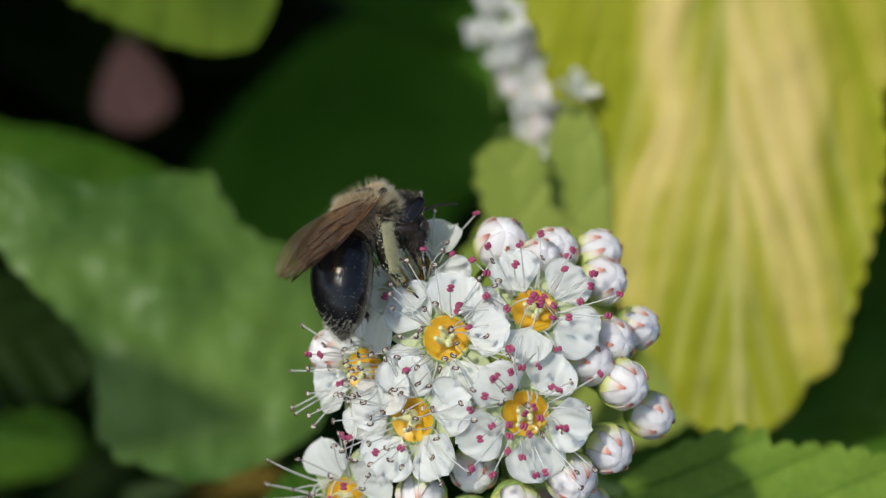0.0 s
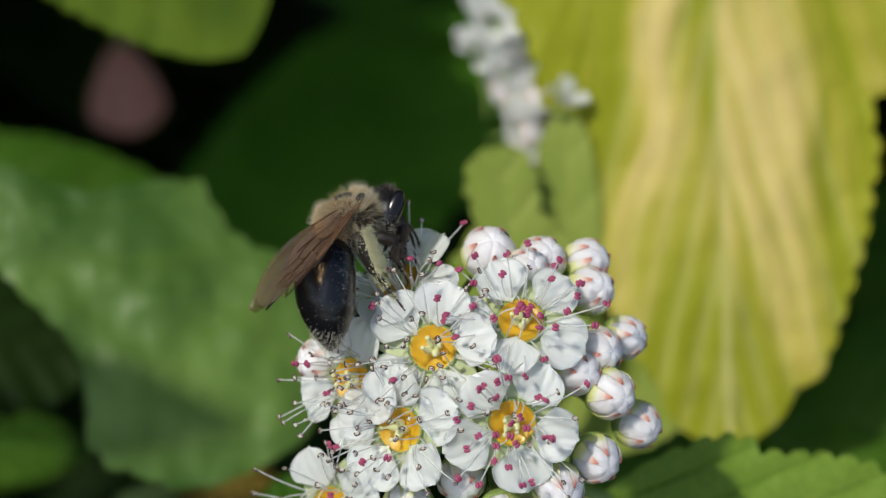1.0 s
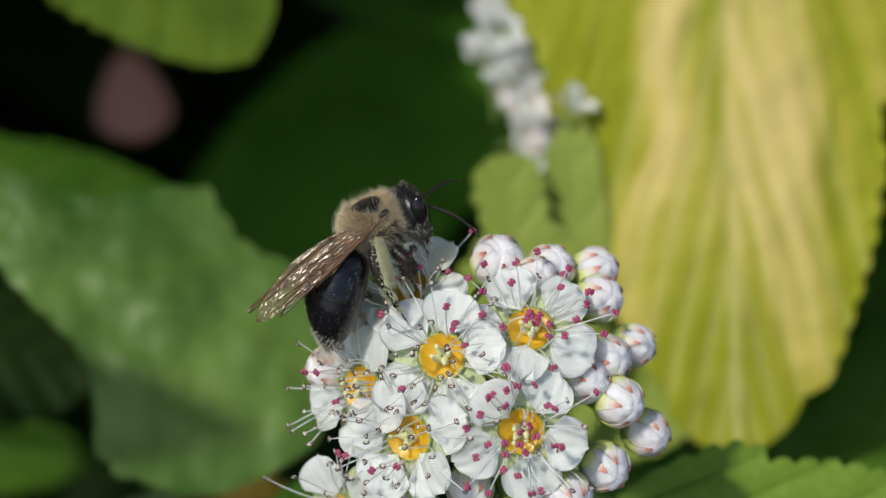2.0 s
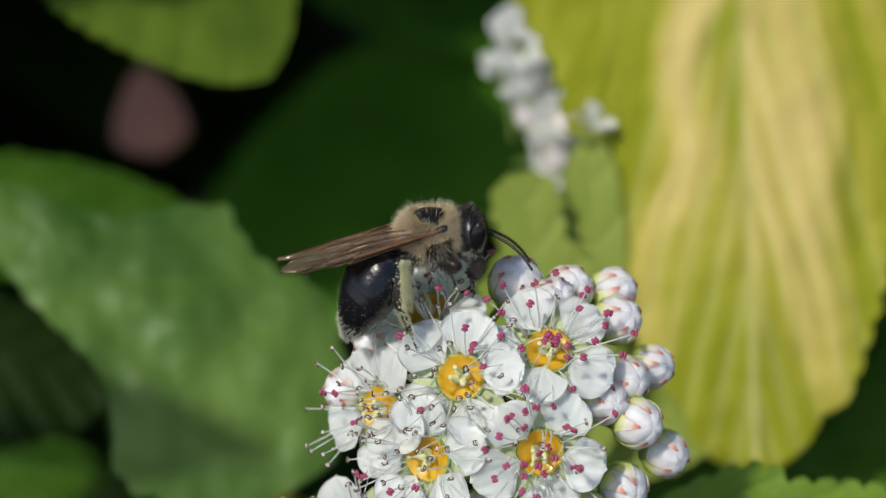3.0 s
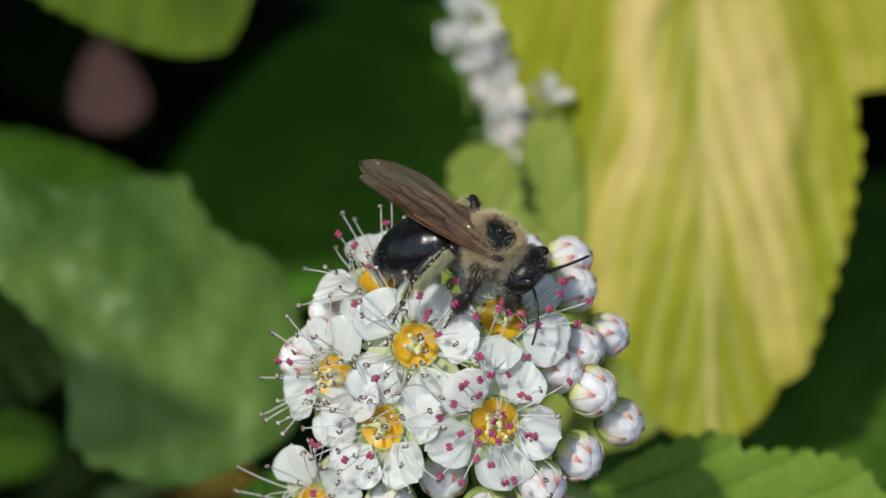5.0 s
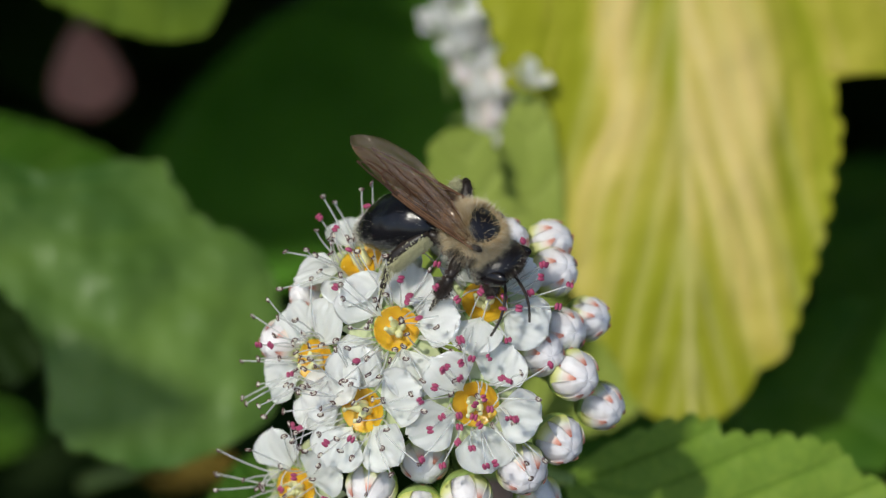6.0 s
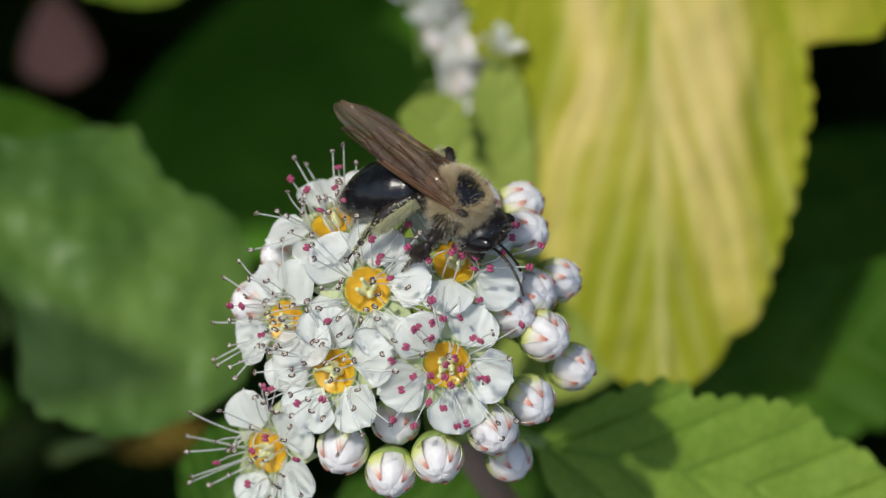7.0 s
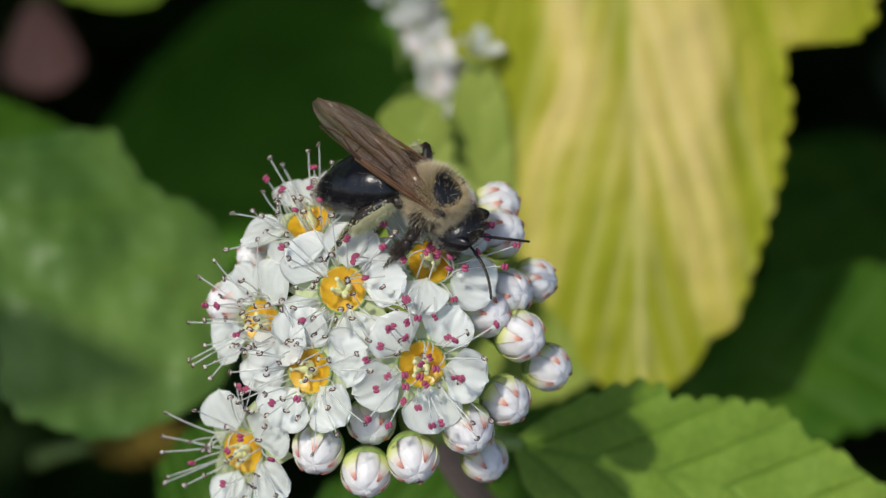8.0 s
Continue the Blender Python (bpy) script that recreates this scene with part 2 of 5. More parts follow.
VEIN = plain("wing_vein", (0.018, 0.009, 0.005), (0.10, 0.045, 0.02), 0.22, 1200, 0.1)

# ---- mesh helpers, in millimetres ----


def as_mesh(name, verts, faces, materials, smooth=True, marks=None, slots=None):
    me = bpy.data.meshes.new(name)
    me.from_pydata((np.asarray(verts, float) * MM).tolist(), [], faces)
    me.polygons.foreach_set("use_smooth", [smooth] * len(me.polygons))
    for m in materials if isinstance(materials, (list, tuple)) else (materials,):
        me.materials.append(m)
    if slots is not None:
        me.polygons.foreach_set("material_index", slots)
    if marks is not None:
        layer = me.color_attributes.new("vein", "FLOAT_COLOR", "POINT")
        layer.data.foreach_set("color", np.asarray(marks, float).ravel())
    me.update()
    return me


def part(name, me, parent, m=None, label=""):
    ob = new(name, me)
    ob.parent = parent
    if m is not None:
        ob.matrix_basis = m
    return tagged(ob, label)


def sheet(name, grid, thick, materials, marks=None):
    """A closed thin shell from an n by m grid of points; marks: vein strengths for each point."""
    n, m, _ = grid.shape
    du = np.gradient(grid, axis=0)
    dv = np.gradient(grid, axis=1)
    nrm = np.cross(du, dv)
    nrm /= np.linalg.norm(nrm, axis=2, keepdims=True) + 1e-9
    verts = np.concatenate([(grid + nrm * thick / 2).reshape(-1, 3), (grid - nrm * thick / 2).reshape(-1, 3)])
    idx = np.arange(n * m).reshape(n, m)
    a, b, c, d = idx[:-1, :-1].ravel(), idx[1:, :-1].ravel(), idx[1:, 1:].ravel(), idx[:-1, 1:].ravel()
    k = n * m
    faces = np.concatenate([np.stack([a, b, c, d], 1), np.stack([d + k, c + k, b + k, a + k], 1)])
    rim = np.concatenate([idx[:, 0][::-1], idx[0, 1:], idx[1:, -1], idx[-1, :-1][::-1][:-1]])
    nxt = np.roll(rim, -1)
    faces = np.concatenate([faces, np.stack([nxt, rim, rim + k, nxt + k], 1)])
    if marks is not None:
        marks = np.concatenate([marks.reshape(-1, 4)] * 2)
    return as_mesh(name, verts, faces.tolist(), materials, True, marks)


def tube_points(path, radii, sides=6):
    """Rings round a path, with closed ends."""
    path = np.asarray(path, float)
    n = len(path)
    radii = np.broadcast_to(np.asarray(radii, float), (n,))
    way = np.gradient(path, axis=0)
    way /= np.linalg.norm(way, axis=1, keepdims=True) + 1e-12
    side = np.cross(way[0], (0.31, 0.17, 0.93))
    if np.linalg.norm(side) < 0.1:
        side = np.cross(way[0], (0.9, 0.3, 0.1))
    verts, faces = [], []
    for i in range(n):
        side = side - way[i] * side.dot(way[i])
        side /= np.linalg.norm(side)
        up = np.cross(way[i], side)
        for k in range(sides):
            a = 2 * math.pi * k / sides
            verts.append(path[i] + radii[i] * (math.cos(a) * side + math.sin(a) * up))
    for i in range(n - 1):
        for k in range(sides):
            l = (k + 1) % sides
            faces.append([i * sides + k, i * sides + l, (i + 1) * sides + l, (i + 1) * sides + k])
    faces.append(list(range(sides))[::-1])
    faces.append([(n - 1) * sides + k for k in range(sides)])
    return verts, faces


def tube(name, path, radii, material, sides=6):
    return as_mesh(name, *tube_points(path, radii, sides), material)


def joined(chunks):
    verts, faces = [], []
    for v, f in chunks:
        k = len(verts)
        verts.extend(v)
        faces.extend([[i + k for i in face] for face in f])
    return verts, faces


def ball_points(rx, ry, rz, nu=32, nv=20, shape=None):
    """A closed ball about z; shape(directions) gives a factor for each direction."""
    th = np.linspace(0, math.pi, nv + 1)[1:-1]
    ph = np.arange(nu) * 2 * math.pi / nu
    t, p = np.meshgrid(th, ph, indexing="ij")
    d = np.stack([np.sin(t) * np.cos(p), np.sin(t) * np.sin(p), np.cos(t)], -1).reshape(-1, 3)
    d = np.concatenate([d, [[0, 0, 1], [0, 0, -1]]])
    k = shape(d)[:, None] if shape else 1.0
    verts = d * k * np.array([rx, ry, rz])
    top, bot = len(d) - 2, len(d) - 1
    faces = []
    for i in range(nv - 2):
        for j in range(nu):
            l = (j + 1) % nu
            faces.append([i * nu + j, (i + 1) * nu + j, (i + 1) * nu + l, i * nu + l])
    for j in range(nu):
        l = (j + 1) % nu
        faces.append([top, j, l])
        faces.append([bot, (nv - 2) * nu + l, (nv - 2) * nu + j])
    return verts, faces


def lathe_points(profile, sides=32):
    """A body of revolution about z from (radius, height) pairs."""
    verts, faces = [], []
    n = len(profile)
    for r, z in profile:
        for k in range(sides):
            a = 2 * math.pi * k / sides
            verts.append((r * math.cos(a), r * math.sin(a), z))
    for i in range(n - 1):
        for k in range(sides):
            l = (k + 1) % sides
            faces.append([i * sides + k, i * sides + l, (i + 1) * sides + l, (i + 1) * sides + k])
    return verts, faces


def bend_path(a, b, sag, n=8):
    """Points from a to b, bowed by the vector sag."""
    a, b, sag = np.asarray(a, float), np.asarray(b, float), np.asarray(sag, float)
    s = np.linspace(0, 1, n)[:, None]
    return a * (1 - s) + b * s + sag * (4 * s * (1 - s))


# ---- ground and shrub ----


def ground_sheet():
    n = 61
    g = np.linspace(-1, 1, n)
    g = np.sign(g) * np.abs(g) ** 3 * 40
    x, y = np.meshgrid(g, g, indexing="ij")
    z = np.array([[0.03 * noise.noise(Vector((a * 2.1, b * 2.1, 0))) for b in g] for a in g])
    verts = np.stack([x, y, z], -1).reshape(-1, 3) / MM
    idx = np.arange(n * n).reshape(n, n)
    faces = np.stack([idx[:-1, :-1].ravel(), idx[1:, :-1].ravel(), idx[1:, 1:].ravel(), idx[:-1, 1:].ravel()], 1)
    tagged(new("ground", as_mesh("ground", verts, faces.tolist(), SOIL)), "dark bare soil under the shrub", "ground", kind="structure")


ground_sheet()


def leaf_blade(name, length, half, material, teeth=20, depth=0.1, lobes=0.0, cup=0.1, droop=0.15, wave=0.4, veins=6, slant=42, seed=0, n=130, m=44, other=None, lump=0.0, groove=1.0, fine=0.0, folds=0.0):
    """A toothed leaf along +x. half: (share of the length, half-width in mm) pairs; lobes: depth of the large rounded lobes."""
    rnd = np.random.RandomState(seed)
    s = np.linspace(0, 1, n)
    s = 0.5 * s + 0.5 * (1 - (1 - s) ** 1.8)
    ks, kw = zip(*half)
    # smooth the given widths
    at = np.linspace(0, 1, 400)
    w = np.interp(at, ks, kw)
    for _ in range(6):
        w[1:-1] = np.convolve(w, np.ones(5 if fine else 13) / (5 if fine else 13), "same")[1:-1] * (at[1:-1] > 0.03) * (at[1:-1] < 0.985) + w[1:-1] * ((at[1:-1] <= 0.03) | (at[1:-1] >= 0.985))
    hw = np.interp(s, at, w)
    hw1 = hw
    hw2 = np.interp(s, *zip(*other)) if other else hw
    v = np.linspace(-1, 1, m)
    v = np.sign(v) * np.abs(v) ** 0.85
    grid = np.zeros((n, m, 3))
    marks = np.zeros((n, m, 4))
    marks[..., 3] = 1
    phase = rnd.rand(2) * 0.5
    tan = math.tan(radians(slant))
    starts = np.linspace(0.02, 0.86, veins) + rnd.uniform(-0.02, 0.02, veins)
    for side in (0, 1):
        cols = v < 0 if side == 0 else v >= 0
        edge = 1 - depth * (1 - np.abs(np.sin(math.pi * (teeth * s + phase[side]))) ** 0.6)
        edge *= 1 - depth * 0.6 * (rnd.rand(n) - 0.5) * 0.35
        big = 1 - lobes * (1 - np.abs(np.sin(math.pi * (teeth / 4.0 * s + phase[1 - side]))) ** 0.7)
        for j in np.where(cols)[0]:
            a = abs(v[j])
            k = a ** 5
            hw = hw2 if side else hw1
            y = v[j] * hw * (1 + k * (edge * big - 1))
            x = s * length + a * hw * 0.10
            # nearest side vein, along the margin's slope
            ay = np.abs(y)
            near = np.full(n, 1e9)
            for q in starts + (0.015 if side else 0.0):
                curve = q * length + ay / tan * (1 - 0.012 * ay)
                near = np.minimum(near, np.abs(s * length + a * hw * 0.10 - curve) * math.sin(radians(slant)))
            fade = np.clip(1.1 - a * 0.6, 0, 1)
            vein = np.maximum(np.exp(-(near / (fine or 0.22)) ** 2) * fade, np.exp(-(y / ((1.4 * fine or 0.30) * (1.1 - s))) ** 2))
            gap = length * 0.84 / max(veins - 1, 1) * math.sin(radians(slant))
            z = -0.22 * groove * vein + wave * 0.5 * (1 - np.cos(np.clip(near / gap, 0, 0.5) * 2 * math.pi)) * np.clip(a * 2.2, 0, 1)
            z += cup * ay - droop * length * s ** 2
            grid[:, j] = np.stack([x, y, z], 1)
            marks[:, j, 0] = np.maximum(vein * 0.8 * (0.3 + 0.7 * groove), 0.85 * np.exp(-(y / 0.28) ** 2) if folds else 0.0)
            # bands that fan out with the veins: greener hollows, paler ridges
            fan = ay - (0.20 if folds else 0.0) * (s * length - 23) + np.array([1.6 * noise.noise(Vector((q * 0.10, p * 0.14, 9.0 + 5 * side))) for q, p in zip(s * length, y)])
            for i in range(n):
                low = noise.noise(Vector((fan[i] * 0.17 + 0.25 * noise.noise(Vector((s[i] * length * 0.12, ay[i] * 0.2, 4.0))), 7 * side + seed, s[i] * length * 0.045)))
                high = noise.noise(Vector((fan[i] * 0.60, 3 * side + seed, s[i] * length * 0.09))) + (0.7 * noise.noise(Vector((fan[i] * 1.7, 5 * side + seed, s[i] * length * 0.13))) if folds else 0.0)
                band = 1.6 * low + 0.5 * high
                if folds:
                    # pale ridges either side of the midrib, greener hollows, margins, base lobe and tip
                    u, x = fan[i], s[i] * length
                    band = 0.8 * low + 0.45 * high + 0.28 * min(1.0, max(0.0, (x - 35) / 9)) + 0.35 * max(0.0, a - 0.8) * 5
                    if side == 0:
                        band += 0.38 * math.exp(-(u / 2.4) ** 2) - 0.75 * math.exp(-((u - 4.4) / 1.5) ** 2) + (0.9 if ay[i] > 9.9 and s[i] < 0.52 else 0.12)
                    else:
                        band -= 0.42 * math.exp(-((u - 1.5) / 3.2) ** 2)
                marks[i, j, 1] = min(1.0, max(0.0, 0.42 + 1.25 * band + 0.5 * max(0.0, a - 0.75)))
                marks[i, j, 2] = min(1.0, max(0.0, -0.10 - 1.5 * band)) * min(1.0, 3.2 * (1 - a))
                z[i] -= folds * (low + 0.45 * high) * min(1.0, ay[i] * 0.6)
            grid[:, j, 2] = z
    soft = np.array([[noise.noise(Vector((p[0] * 0.16, p[1] * 0.16, seed * 3.1))) for p in row] for row in grid])
    grid[..., 2] += soft * wave * 1.8
    if lump:
        grid[..., 2] += lump * np.array([[noise.noise(Vector((p[0] * 0.19 + p[1] * 0.11, p[1] * 0.19 - p[0] * 0.11, seed * 1.7))) + 0.45 * noise.noise(Vector((p[0] * 0.31 - p[1] * 0.38, p[1] * 0.31 + p[0] * 0.38, seed * 2.3))) for p in row] for row in grid])
    return sheet(name, grid, 0.22, material, marks)


def leaf(place, along, normal, length, half, material, label, stalk=12, **shape):
    top = new("leaf")
    top.matrix_world = set_at(place, along, normal)
    tagged(top, label, "leaf", "leaves of the shrub")
    part("blade", leaf_blade("blade", length, half, material, **shape), top)
    path = bend_path((0.6, 0, -0.15), (-stalk, 0, -stalk * 0.35), (0, 0, 0.12 * stalk), 8)
    part("petiole", tube("petiole", path, np.linspace(0.5, 0.75, 8), STALK, 7), top)
    return top


OVATE = ((0, 0.3), (0.03, 3.0), (0.10, 7.4), (0.22, 10.6), (0.38, 11.6), (0.55, 10.8), (0.72, 8.4), (0.86, 5.6), (0.95, 3.2), (1, 0.2))
ROUND = ((0, 0.3), (0.03, 3.2), (0.10, 6.8), (0.25, 9.6), (0.45, 10.4), (0.65, 9.3), (0.80, 7.0), (0.92, 4.2), (0.98, 2.0), (1, 0.2))
LOBED = ((0, 0.3), (0.05, 7), (0.15, 15), (0.28, 17.5), (0.36, 15.2), (0.43, 13.9), (0.48, 13.6), (0.503, 12.8), (0.512, 10.4), (0.52, 9.7), (0.60, 9.9), (0.70, 10.1), (0.77, 9.3), (0.84, 7.7), (0.88, 6.2), (0.905, 5.3), (0.93, 4.9), (0.955, 4.5), (0.966, 3.6), (0.985, 2.8), (0.993, 1.6), (1, 0.3))
LOBED_B = ((0, 0.3), (0.05, 7), (0.15, 15), (0.28, 20), (0.40, 19), (0.455, 18.4), (0.478, 17.0), (0.492, 12.0), (0.52, 11.4), (0.58, 12.0), (0.68, 10.9), (0.775, 9.5), (0.86, 7.7), (0.898, 6.8), (0.908, 6.0), (0.915, 5.0), (0.945, 4.5), (0.965, 3.5), (0.985, 2.4), (0.995, 1.4), (1, 0.3))
WIDE = tuple((s, w * 1.5) for s, w in ROUND)

# the hanging yellow leaf behind the flowers
leaf((19.31, 37.41, -35.00), (0.028, -1, 0.03), (0.0, 0.2, 1), 52.3, LOBED, YELLOW_LEAF, "large yellow lobed leaf hanging tip down behind the flowers",
     teeth=25, depth=0.06, lobes=0.02, cup=-0.04, droop=0.0, wave=0.05, veins=6, slant=13, seed=5, other=LOBED_B, lump=0.45, groove=0.2, n=240, m=90, fine=0.36, folds=0.40)
# the broad green leaf at the side
leaf((-36.30, 6.70, -34.00), (0.79, -0.61, 0.03), (0.05, 0.40, 0.9), 33.4, ((0, 0.3), (0.05, 2.6), (0.12, 4.0), (0.25, 5.0), (0.37, 5.4), (0.48, 6.3), (0.54, 7.4), (0.57, 9.6), (0.62, 11.1), (0.68, 11.3), (0.78, 10.3), (0.87, 8.1), (0.94, 4.9), (0.98, 2.4), (1, 0.2)), SHEEN_LEAF, "broad green leaf with a pale sheen",
     teeth=14, depth=0.06, lobes=0.06, cup=-0.10, droop=0.05, wave=0.03, veins=6, other=((0, 0.3), (0.10, 1.8), (0.20, 2.8), (0.27, 4.0), (0.31, 6.2), (0.36, 8.4), (0.42, 10.6), (0.45, 10.2), (0.51, 9.5), (0.61, 9.3), (0.68, 9.9), (0.76, 9.5), (0.84, 7.8), (0.92, 5.0), (0.975, 2.4), (1, 0.2)), seed=7, lump=0.6, stalk=4, groove=0.2, n=180, m=80)
leaf((-52.05, 4.95, -50.00), (0.99, -0.03, -0.10), (-0.05, 0.55, 0.8), 31, tuple((s, w * 0.62) for s, w in ROUND), GREEN_LEAF, "green leaf in half shade behind the broad leaf",
     teeth=15, depth=0.08, cup=-0.06, droop=0.05, wave=0.25, seed=8)
leaf((-48.41, -4.01, -48.00), (0.96, -0.25, -0.1), (0.1, 0.35, 0.85), 21, tuple((s, w * 0.75) for s, w in ROUND), SHADED_LEAF, "dull green leaf under the broad leaf",
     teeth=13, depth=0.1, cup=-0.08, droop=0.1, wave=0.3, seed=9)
# bright leaf at the top
leaf((-33.82, 39.10, -44.00), (0.60, -0.80, 0.02), (0.15, 0.35, 0.83), 30.5, OVATE, SUNNY_LEAF, "yellowish green toothed leaf in sunlight",
     teeth=18, depth=0.07, cup=0.02, droop=0.02, wave=0.08, seed=11, groove=0.4)
# deep shaded leaves in the middle
leaf((-27.05, -5.99, -92.00), (0.74, 0.66, 0.0), (-0.35, 0.55, 0.75), 50, WIDE, DEEP_LEAF, "large dark green leaf in deep shade",
     teeth=16, depth=0.07, cup=-0.03, droop=0.04, wave=0.3, seed=12)
leaf((-19.51, 32.61, -100.00), (0.97, -0.1, 0.0), (0.1, 0.6, 0.7), 46, WIDE, DEEP_LEAF, "dark green leaf in shade under the top leaf",
     teeth=16, depth=0.07, cup=0.05, droop=0.05, wave=0.3, seed=13)
# light green leaf just behind the flower head
leaf((6.55, -11.05, -31.90), (-0.16, 0.98, 0.0), (0.1, 0.25, 1), 18.2, ((0, 0.3), (0.04, 2.2), (0.2, 5.4), (0.45, 5.8), (0.58, 4.6), (0.68, 2.9), (0.73, 2.5), (0.80, 2.9), (0.90, 2.8), (0.96, 2.3), (0.985, 1.7), (1, 0.3)), LIME_LEAF, "small lime green toothed leaf behind the flowers",
     teeth=11, depth=0.22, lobes=0.10, cup=0.02, droop=0.0, wave=0.06, veins=5, seed=14, stalk=6)
leaf((8.75, -14.40, -34.30), (0.0, 1.0, 0.0), (-0.05, 0.10, 1), 24, ((0, 0.3), (0.04, 1.6), (0.2, 2.6), (0.45, 2.9), (0.7, 2.6), (0.88, 2.0), (0.97, 1.3), (1, 0.3)), LIME_LEAF, "narrow lime green leaf beside the yellow leaf",
     teeth=10, depth=0.03, cup=0.02, droop=0.0, wave=0.1, veins=5, seed=15, stalk=6)
# green leaf low, close to the flowers
leaf((10.22, -16.75, -14.00), (0.98, -0.19, 0.0), (0.0, 0.25, 0.97), 27.5, ((0, 0.3), (0.03, 2.6), (0.08, 4.8), (0.16, 6.6), (0.30, 7.4), (0.45, 7.2), (0.6, 6.4), (0.78, 4.4), (0.9, 2.6), (0.97, 1.2), (1, 0.2)), FRESH_LEAF, "green toothed leaf half in the shade of the flowers",
     teeth=17, depth=0.11, lobes=0.0, cup=0.03, droop=0.02, wave=0.16, veins=6, slant=31, seed=16, stalk=5, groove=1.0, lump=0.3, n=240, m=90,
     other=((0, 0.3), (0.03, 1.4), (0.06, 2.3), (0.10, 3.4), (0.16, 4.5), (0.20, 5.3), (0.26, 5.9), (0.315, 5.8), (0.335, 5.1), (0.36, 5.2), (0.44, 5.7), (0.52, 5.9), (0.60, 5.8), (0.645, 5.3), (0.665, 4.3), (0.70, 4.2), (0.76, 3.8), (0.80, 3.1), (0.84, 2.4), (0.90, 1.9), (0.96, 1.1), (1, 0.2)), fine=0.13)
# green leaves below the yellow leaf
leaf((18.78, -16.13, -46.00), (0.97, 0.22, -0.05), (-0.1, 0.40, 0.9), 35, tuple((s, w * 0.74) for s, w in ROUND), GREEN_LEAF, "green leaf below the yellow leaf, partly sunlit",
     teeth=14, depth=0.10, lobes=0.04, cup=-0.04, droop=0.06, wave=0.3, seed=17)
leaf((35.95, 0.49, -90.00), (0.9, -0.3, -0.1), (0.0, 0.6, 0.7), 40, WIDE, GREEN_LEAF, "dark green leaf deep in the shrub",
     teeth=14, depth=0.1, cup=-0.04, droop=0.06, wave=0.3, seed=18)
leaf((11.70, -12.13, -42.00), (0.55, -0.83, 0.0), (0.0, 0.35, 0.94), 17, tuple((s, w * 0.55) for s, w in ROUND), GREEN_LEAF, "small green leaf behind the flower buds",
     teeth=10, depth=0.1, cup=-0.03, seed=23, n=60, m=24, stalk=5)
leaf((-3.93, -24.93, -36.00), (0.95, 0.20, 0.0), (0.0, 0.40, 0.92), 17, tuple((s, w * 0.42) for s, w in ROUND), GREEN_LEAF, "small green leaf below the flower buds",
     teeth=10, depth=0.1, cup=-0.03, seed=24, n=60, m=24, stalk=5)
# bits of leaves low in the shrub
leaf((-44.12, -19.72, -76.00), (0.9, 0.15, 0.2), (0, 0.7, 0.7), 12, ((0, 0.2), (0.1, 3.0), (0.4, 4.6), (0.7, 3.6), (0.95, 1.2), (1, 0.1)), GREEN_LEAF, "small green leaf low in the shrub",
     teeth=8, depth=0.1, seed=19, n=60, m=24)
leaf((-12.31, -25.14, -30.00), (0.35, 0.9, 0.1), (0, 0.3, 1), 10, ((0, 0.2), (0.1, 2.4), (0.4, 4.0), (0.7, 3.2), (0.95, 1.2), (1, 0.1)), GREEN_LEAF, "small green leaf under the flowers",
     teeth=8, depth=0.1, seed=20, n=60, m=24, stalk=5)
leaf((-24.0, -21.6, -70.00), (0.97, 0.12, 0.1), (0, 0.5, 0.85), 9, ((0, 0.2), (0.1, 1.6), (0.4, 2.4), (0.7, 2.0), (0.95, 0.8), (1, 0.1)), RUST_LEAF, "small rust brown yellowing leaf low in the shrub",
     teeth=8, depth=0.1, seed=21, n=60, m=24, stalk=5)
leaf((-31.3, 19.3, -92.00), (0.10, -0.99, 0.1), (-0.1, 0.3, 1), 8.8, ((0, 0.3), (0.08, 1.1), (0.22, 2.2), (0.45, 3.3), (0.66, 3.9), (0.80, 3.5), (0.92, 2.1), (1, 0.2)), DRY_LEAF, "dull reddish brown withered leaf in the shade",
     teeth=7, depth=0.04, cup=0.25, wave=0.5, seed=22, n=60, m=24, stalk=5, lump=0.5)
# a pale leaf between the buds and the yellow leaf
leaf((8.5, -15.5, -38.0), (0.80, 0.58, 0.0), (0.0, 0.25, 1), 15, ((0, 0.3), (0.1, 2.2), (0.35, 4.0), (0.6, 4.2), (0.85, 2.6), (0.96, 1.2), (1, 0.2)), LIME_LEAF, "lime green leaf between the buds and the yellow leaf",
     teeth=10, depth=0.06, cup=0.02, droop=0.0, wave=0.1, veins=5, seed=26, stalk=6, n=80, m=30)


